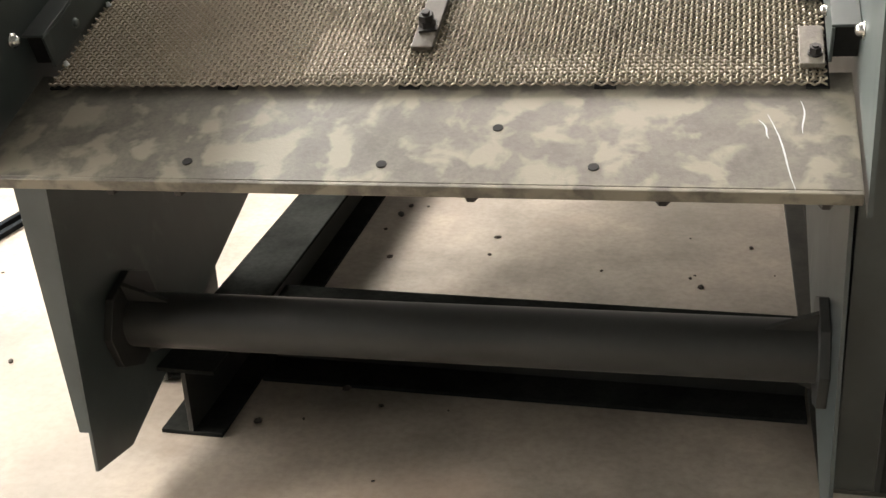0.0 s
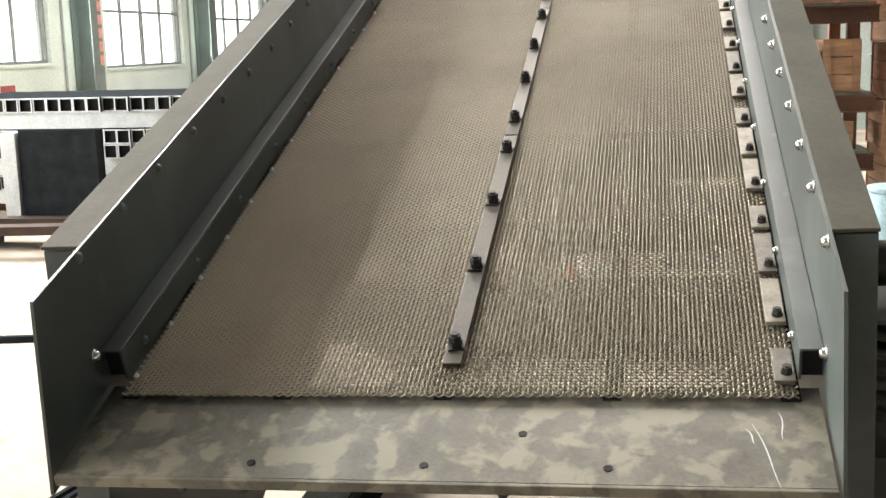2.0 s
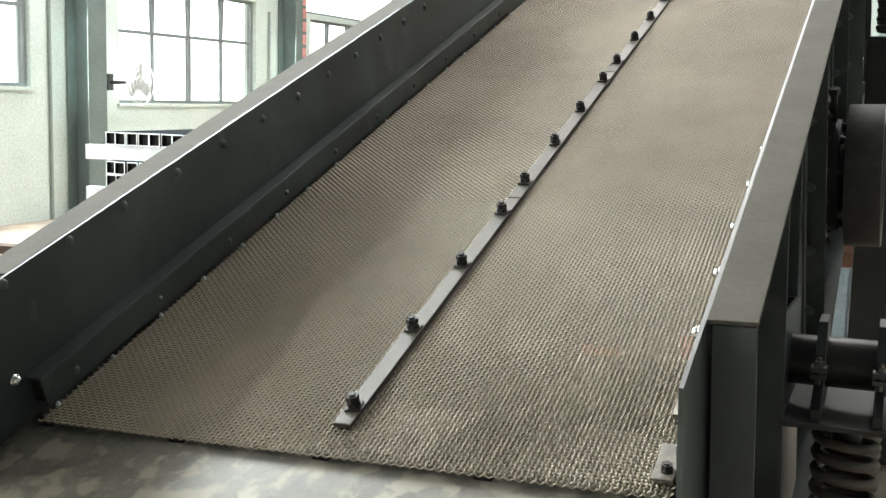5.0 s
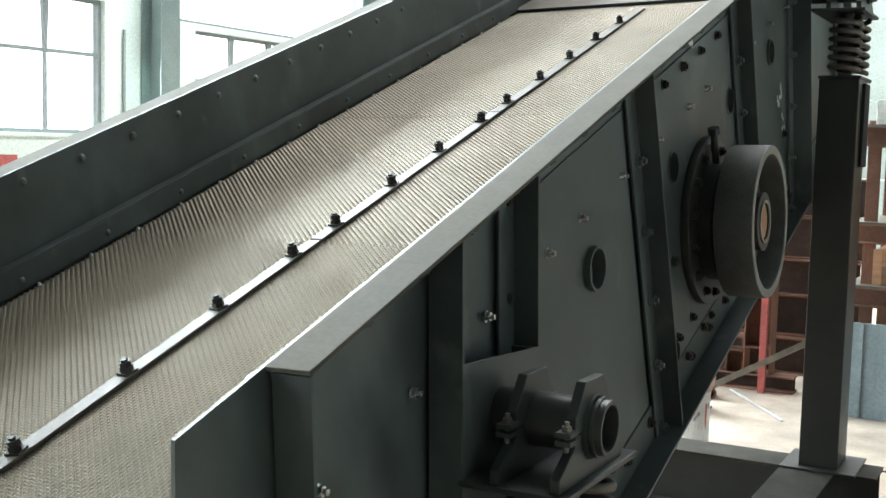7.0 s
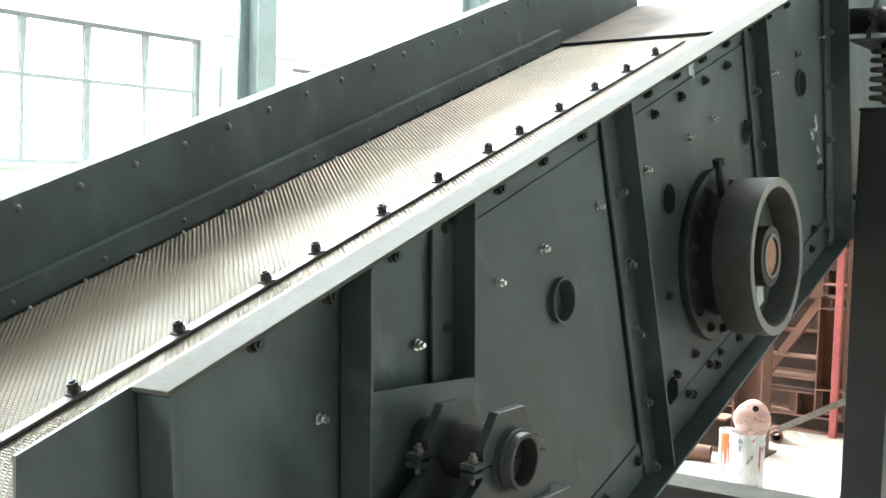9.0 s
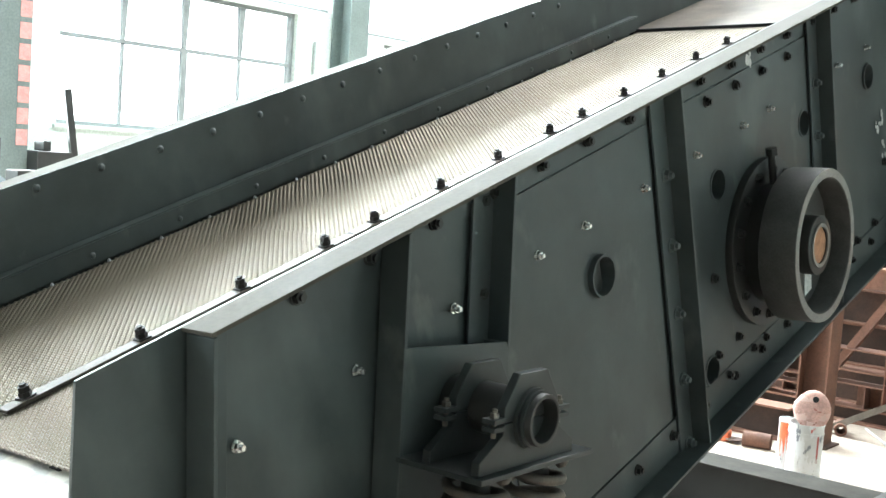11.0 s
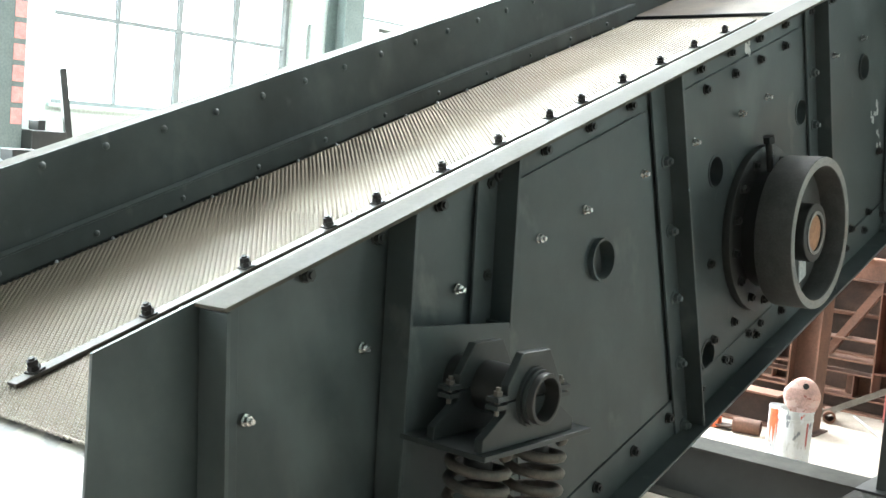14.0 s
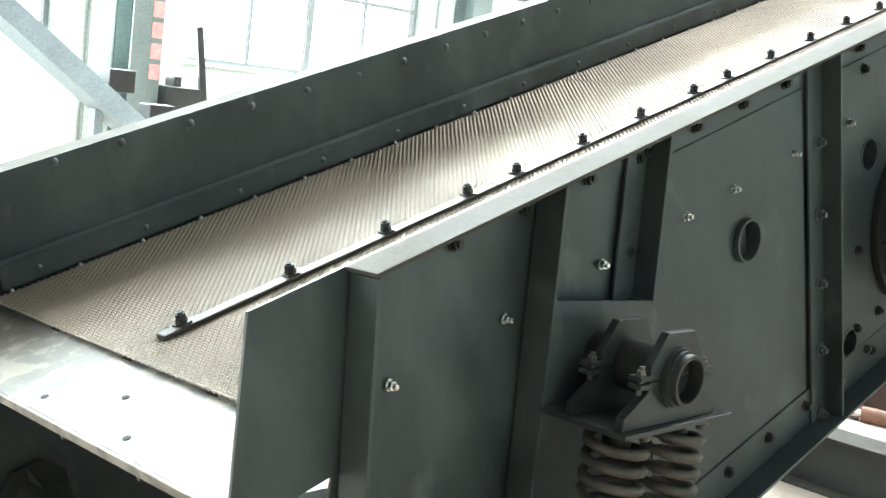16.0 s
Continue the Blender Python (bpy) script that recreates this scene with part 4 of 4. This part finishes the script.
def rusty_frames():
    """Rust-brown I-beams stacked as frames on the floor behind the screen."""
    def ibeam(name, m, length, h, w, upright=False):
        ob = thing(name, m, "rust-brown I-section steel beam in the frame stack", "steel beam", "rusty beams")
        bm = B()
        box(bm, 0, length, 0, w, 0, 0.014), box(bm, 0, length, 0, w, h - 0.014, h)
        part("beam_flange", bm, RUST_LIGHT, ob)
        bm = B()
        box(bm, 0, length, w / 2 - 0.006, w / 2 + 0.006, 0.0145, h - 0.0145)
        part("beam_web", bm, RUST_AND_SHADE, ob)
        n = int(length / 0.8)
        for i in range(1, n):
            bm = B()
            box(bm, i * length / n - 0.006, i * length / n + 0.006, 0.002, w - 0.002, 0.0145, h - 0.0145)
            part("web_stiffener", bm, RUST_LIGHT, ob)
        return ob
    for x, y, z, ln, h, rz in ((-2.9, 8.0, 0.0, 3.5, 0.30, 0), (-2.8, 8.05, 0.302, 3.4, 0.34, 1), (-2.7, 8.1, 0.644, 3.3, 0.30, -1), (-2.9, 8.1, 0.946, 3.5, 0.34, 0), (-2.6, 8.15, 1.29, 3.2, 0.32, 0)):
        ibeam("rusty_beam", pose(x, y, z, 0, 0, rz), ln, h, 0.2)
    ibeam("rusty_beam", pose(-1.55, 6.15, 0), 1.18, 0.23, 0.2)
    # heavy upright with its web facing the screen
    ob = thing("rusty_upright", pose(-0.35, 6.2, 0), "upright rust-brown I-beam post behind the screen", "steel post")
    for x in (0.0, 0.19):
        bm = B()
        box(bm, x, x + 0.013, 0, 0.2, 0, 1.95)
        part("post_flange", bm, RUST_LIGHT, ob)
    bm = B()
    box(bm, 0.0135, 0.1895, 0.09, 0.1, 0, 1.95)
    part("post_web", bm, RUST_LIGHT, ob)
    bm = B()
    box(bm, -0.05, 0.25, -0.03, 0.23, -0.001, 0.012)
    part("foot_plate", bm, RUST_AND_SHADE, ob)
    # welded frame of plates and channels standing further back
    ob = thing("steel_rack", pose(0, 7.2, 0), "rust-brown welded steel rack with shelves and braces", "rack")
    def plate(name, x0, x1, z0, z1, y0=0.0, y1=0.18, m=RUST_LIGHT):
        bm = B()
        box(bm, x0, x1, y0, y1, z0, z1)
        part(name, bm, m, ob, bevel=0.002)
    plate("base_rail", -1.6, 0.3, 0.0, 0.014), plate("base_rail", -1.6, 0.3, 0.112, 0.126), plate("rail_web", -1.6, 0.3, 0.0145, 0.1115, 0.09, 0.1, RUST_AND_SHADE)
    plate("top_rail", -1.6, -0.07, 0.998, 1.012), plate("top_rail", -1.6, -0.07, 1.162, 1.176), plate("rail_web", -1.6, -0.07, 1.0125, 1.1615, 0.05, 0.06)
    plate("back_rail", -1.6, 0.16, 1.203, 1.357, 0.19, 0.32, RUST_AND_SHADE)
    for x in (-0.082, -1.0, -1.4):
        plate("upright_plate", x, x + 0.012, 0.1265, 0.9975)
    plate("upright_plate", 0.112, 0.124, 0.1265, 1.95)
    for z in (0.288, 0.388, 0.546):
        plate("shelf", -0.56, -0.0825, z, z + 0.012)
    for z in (0.323, 0.925, 1.10):
        plate("rung", -0.0695, 0.1115, z, z + 0.012)
    for z in (0.225, 0.30, 0.70):
        plate("shelf", -0.987, -0.56, z, z + 0.012)
    plate("side_panel", -0.0695, 0.1115, 0.336, 0.9245, 0.15, 0.16), plate("low_panel", -0.30, -0.085, 0.127, 0.2875, 0.12, 0.13)
    plate("upright_plate", -0.57, -0.561, 0.1265, 0.9975), plate("divider", -0.215, -0.205, 0.127, 0.2875)
    plate("back_panel", -0.95, -0.62, 0.31, 0.56, 0.15, 0.16, RUST_AND_SHADE)
    for x, z, ln in ((-0.555, 0.21, 0.92), (-0.99, 0.235, 0.88)):
        bm = B()
        box(bm, 0, ln, 0.0, 0.07, 0, 0.012), box(bm, 0, ln, 0.0, 0.012, 0.0125, 0.06)
        bmesh.ops.transform(bm, matrix=pose(x, 0.05, z, 0, -57, 0), verts=bm.verts)
        part("diagonal_brace", bm, RUST_LIGHT, ob)
    ob = thing("red_post", pose(0.055, 7.12, 0), "slim red painted steel post", "steel post")
    bm = B()
    box(bm, 0, 0.05, 0, 0.05, 0, 1.95)
    part("post", bm, RED, ob, bevel=0.003)
    ob = thing("floor_angle", pose(-0.30, 6.72, 0.0, 0, -30.5, 0), "pale loose steel angle leaning against the crate rack", "steel angle")
    bm = B()
    box(bm, 0, 1.26, 0, 0.05, 0.0, 0.006), box(bm, 0, 1.26, 0, 0.006, 0.0065, 0.045)
    part("angle", bm, STEEL, ob)
    ob = thing("floor_rod", pose(-0.14, 7.1, 0.008, 0, 0, -56), "thin pale steel rod lying on the floor", "steel rod")
    bm = B()
    disc(bm, (0, 0, 0), 0.008, 0, 1.0, 10, "x")
    part("rod", bm, GALV, ob, smooth=True)
    ob = thing("pipe_offcut", pose(-0.22, 6.78, 0.06, 0, 0, 20), "short rusty pipe offcut lying on the floor", "pipe")
    bm = B()
    hollow(bm, (0, 0, -0.015), 0.03, 0.045, -0.1, 0.1, 20, "y")
    part("pipe", bm, RUST_LIGHT, ob, smooth=True)


rusty_frames()


def pails():
    p = thing("paint_pail", pose(0.07, 5.31, 0), "battered silver paint pail streaked with red and orange paint", "pail")
    bm = B()
    hollow(bm, (0, 0, 0), 0.099, 0.102, 0.006, 0.345, 32, "z")
    disc(bm, (0, 0, 0), 0.1, 0, 0.0055, 32, "z")
    body = part("pail_body", bm, PAIL, p, smooth=True)
    for z in (0.285, 0.338):
        bm = B()
        hollow(bm, (0, 0, 0), 0.1022, 0.1055, z, z + 0.01, 32, "z")
        part("rim_bead", bm, PAIL, body, smooth=True)
    for a, w, z0 in ((196, 9, 0.10), (212, 5, 0.16), (330, 8, 0.14)):
        bm = B()
        n = 5
        lo, hi = [], []
        for i in range(n + 1):
            t = radians(a + w * i / n)
            lo.append(bm.verts.new((0.1032 * math.cos(t), 0.1032 * math.sin(t), z0 + 0.03 * math.sin(i * 2.1))))
            hi.append(bm.verts.new((0.1032 * math.cos(t), 0.1032 * math.sin(t), 0.284)))
        for i in range(n):
            bm.faces.new((lo[i], lo[i + 1], hi[i + 1], hi[i]))
        part("paint_run", bm, RED if a != 300 else ORANGE, body, "run of spilt paint")
    ball = thing("crusted_lid", pose(0.09, 5.33, 0.425, 74, 0, 20), "round pink primer-crusted lid propped on the pail", "lid")
    bm = B()
    bmesh.ops.create_uvsphere(bm, u_segments=24, v_segments=12, radius=0.112)
    for v in bm.verts:
        v.co.z *= 0.3
        v.co += v.co * 0.12 * noise.noise(v.co * 14)
    part("lid_crust", bm, CLAY, ball, smooth=True)
    # black disc on the crust stands in for the shade in the spout
    bm = B()
    disc(bm, (0.012, 0.06, 0), 0.018, 0.024, 0.036, 14, "z")
    part("spout_shade", bm, RUBBER_AND_SHADE, ball, "black disc standing in for the shaded spout hole")
    p = thing("small_tin", pose(-0.10, 5.46, 0), "narrow tin dripping with red paint", "tin")
    bm = B()
    hollow(bm, (0, 0, 0), 0.052, 0.055, 0.0, 0.32, 24, "z")
    part("tin_body", bm, PAIL, p, smooth=True)
    bm = B()
    hollow(bm, (0, 0, 0), 0.0552, 0.0575, 0.300, 0.312, 24, "z")
    part("rim_bead", bm, PAIL, p, smooth=True)
    bm = B()
    n, lo, hi = 12, [], []
    for i in range(n + 1):
        t = radians(230 + 110 * i / n)
        lo.append(bm.verts.new((0.0562 * math.cos(t), 0.0562 * math.sin(t), 0.15 + 0.08 * math.sin(i * 2.3))))
        hi.append(bm.verts.new((0.0562 * math.cos(t), 0.0562 * math.sin(t), 0.299)))
    for i in range(n):
        bm.faces.new((lo[i], lo[i + 1], hi[i + 1], hi[i]))
    part("paint_run", bm, ORANGE, p, "run of orange-red paint")
    p = thing("lying_tin", pose(-0.44, 5.83, 0.052, 0, 90, 12), "rust-stained tin lying on its side on the floor", "tin")
    bm = B()
    hollow(bm, (0, 0, 0), 0.047, 0.052, -0.09, 0.09, 24, "z")
    part("tin_body", bm, RUST_LIGHT, p, smooth=True)
    p = thing("orange_tool", pose(-0.73, 5.83, 0.0), "small orange hand grinder on the floor", "power tool")
    bm = B()
    box(bm, -0.16, 0.10, -0.035, 0.035, 0.0, 0.08)
    part("tool_body", bm, ORANGE, p, bevel=0.015)
    bm = B()
    disc(bm, (0.13, 0, 0), 0.06, 0.02, 0.03, 20, "z")
    part("grinding_disc", bm, RUST_AND_SHADE, p)
    c = bpy.data.curves.new("cable", 'CURVE')
    c.dimensions, c.bevel_depth = '3D', 0.005
    sp = c.splines.new('NURBS')
    pts = [(-0.89, 5.83, 0.01), (-1.0, 5.3, 0.005), (-0.6, 5.1, 0.005), (-0.3, 5.3, 0.005), (0.3, 5.2, 0.005), (0.9, 5.5, 0.005), (1.5, 5.2, 0.005), (2.0, 5.6, 0.005)]
    sp.points.add(len(pts) - 1)
    for q, xyz in zip(sp.points, pts):
        q.co = (*xyz, 1)
    sp.use_endpoint_u = True
    ob = new("floor_cable", c)
    c.materials.append(RUBBER_AND_SHADE)
    tagged(ob, "thin black cable snaking over the floor", "cable")


ORANGE = mat("orange_red_paint", (0.65, 0.14, 0.05), 0.5, 0, 0.25, 20, 60, 0.1)
pails()


def wall_clutter():
    ob = thing("inclined_conveyor", pose(-7.6, 4.3, 0.5, 0, 0, 95), "grey inclined steel conveyor frame leaning by the wall", "conveyor frame")
    bm = B()
    prism(bm, [(-2.2, 2.4), (-2.2, 2.15), (1.0, 0.05), (1.0, 0.3)], -0.02, 0.3, "y")
    part("conveyor_beam", bm, BLUEGREY, ob, bevel=0.005)
    for x, z in ((0.0, 0.93), (0.5, 0.62)):
        bm = B()
        box(bm, x, x + 0.3, 0.05, 0.25, z, z + 0.22)
        part("drive_box", bm, PAINT_DARK, ob, bevel=0.01)
    for lx, lz in ((-0.1, 0.75), (0.8, 0.2)):
        bm = B()
        box(bm, lx, lx + 0.1, 0.1, 0.2, -0.5, lz)
        part("support_leg", bm, BLUEGREY, ob)
    ob = thing("wall_switch_box", pose(-9.25, 5.98, 1.15), "dark electrical control box with a cable at the wall", "switch box")
    bm = B()
    box(bm, -0.3, 0, 0, 0.45, 0, 0.35), box(bm, -0.25, -0.05, 0.1, 0.2, 0.352, 0.47)
    box(bm, -0.25, -0.1, 0.1, 0.3, -1.15, -0.002)
    part("box_body", bm, PAINT_DARK, ob, bevel=0.01)
    ob = thing("leaning_board", pose(-9.3, 6.66, 0, 9.3, 0, 0), "dark narrow board leaning against the wall", "board")
    bm = B()
    box(bm, 0, 0.04, 0, 0.09, 0.005, 2.25)
    part("board", bm, PAINT_DARK, ob)
    ob = thing("wall_fan", pose(-9.8, 12.1, 1.93), "pale round wall fan on a dark bracket beside the window", "fan")
    bm = B()
    box(bm, 0.0, 0.03, -0.06, 0.06, -0.12, 0.12), box(bm, 0.031, 0.30, -0.025, 0.025, -0.03, 0.02)
    part("bracket", bm, PAINT_DARK, ob, bevel=0.004)
    bm = B()
    disc(bm, (0, 0.12, 0), 0.09, 0.301, 0.42, 20, "x")
    part("motor", bm, GALV, ob, bevel=0.01, smooth=True)
    for r in (0.10, 0.18, 0.26, 0.33):
        bm = B()
        hollow(bm, (0, 0.12, 0), r - 0.006, r, 0.46, 0.475, 32)
        part("guard_ring", bm, WHITE, ob)
    for q in range(16):
        bm = B()
        box(bm, 0.476, 0.482, -0.003, 0.003, 0.03, 0.33)
        bmesh.ops.transform(bm, matrix=Matrix.Translation((0, 0.12, 0)) @ Matrix.Rotation(q * math.pi / 8, 4, 'X'), verts=bm.verts)
        part("guard_wire", bm, WHITE, ob)
    for q in range(3):
        bm = B()
        box(bm, 0.43, 0.445, -0.09, 0.09, 0.04, 0.29)
        bmesh.ops.transform(bm, matrix=Matrix.Translation((0, 0.12, 0)) @ Matrix.Rotation(q * 2.094, 4, 'X'), verts=bm.verts)
        part("blade", bm, GALV, ob, bevel=0.004)
    ob = thing("red_sign", pose(-9.79, 8.46, 1.27), "small plain red notice plate on the wall", "sign")
    bm = B()
    box(bm, 0, 0.012, 0, 0.42, 0, 0.27)
    part("sign_plate", bm, RED, ob)
    ob = thing("red_sign", pose(-9.79, 14.6, 1.02), "small plain red notice plate on the wall", "sign")
    bm = B()
    box(bm, 0, 0.012, 0, 0.42, 0, 0.27)
    part("sign_plate", bm, RED, ob)
    ob = thing("wall_ladder", pose(-9.35, 28.5, 0), "thin dark steel access ladder fixed high on the wall", "ladder")
    for y in (0, 0.55):
        bm = B()
        box(bm, 0, 0.05, y, y + 0.05, 0, 8.5)
        part("ladder_rail", bm, COLUMN, ob)
    for k in range(26):
        bm = B()
        box(bm, 0.01, 0.04, 0.0505, 0.5495, 0.3 + 0.31 * k, 0.33 + 0.31 * k)
        part("rung", bm, COLUMN, ob)
    for i in range(6):
        ob = thing("scrap_bag", pose(-8.9 + 0.1 * (i % 2), 18.6 + 0.65 * i, 0), "grey sacks heaped under the window", "sack", "sacks")
        bm = B()
        bmesh.ops.create_uvsphere(bm, u_segments=18, v_segments=10, radius=0.4)
        for v in bm.verts:
            v.co.z = v.co.z * 1.3 + 0.45
            v.co.z = max(0, v.co.z)
            v.co += v.normal * 0.1 * noise.noise(v.co * 4 + Vector((i, 0, 0)))
        part("sack", bm, GALV if i % 3 else CLAY, ob, smooth=True)
    # far posts and sheeting at the gable
    for i in range(5):
        ob = thing("gable_post", pose(-4 + 2.4 * i, 20.0, 0), "dark grey-green steel post of the inner gable", "column", "gable posts")
        bm = B()
        box(bm, -0.12, 0.12, -0.1, 0.1, 0, 10.9)
        part("post_shaft", bm, COLUMN, ob)
    ob = thing("gable_rails", pose(-4, 20.12, 0), "pale green infill sheets behind the posts", "partition")
    for k, z in enumerate((0.0, 1.4, 2.8, 4.2, 5.6, 7.0, 8.4)):
        bm = B()
        box(bm, -1, 13.5, 0, 0.04, z, z + 1.36)
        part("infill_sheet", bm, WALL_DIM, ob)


wall_clutter()


def debris():
    crumb = []
    for k in range(3):
        bm = B()
        bmesh.ops.create_icosphere(bm, subdivisions=1, radius=0.012)
        for v in bm.verts:
            v.co *= 1 + 0.5 * noise.noise(v.co * 90 + Vector((k, 3, 1)))
            v.co.z *= 0.55
        crumb.append(mesh_of("crumb", bm, DIRT))
    holder = thing("floor_debris", pose(0, 0, 0), "dark scale crumbs and scraps scattered on the floor", "debris", kind="stuff")
    for i in range(90):
        x, y = random.uniform(-1.8, 1.6), random.uniform(-0.6, 2.6)
        sc = random.choice((0.25, 0.35, 0.5, 0.7, 1.1))
        piece("crumb", crumb[i % 3], holder, pose(x, y, 0.003, 0, 0, random.uniform(0, 360)) @ Matrix.Diagonal((sc * random.uniform(0.7, 2.0), sc, sc, 1)))


debris()
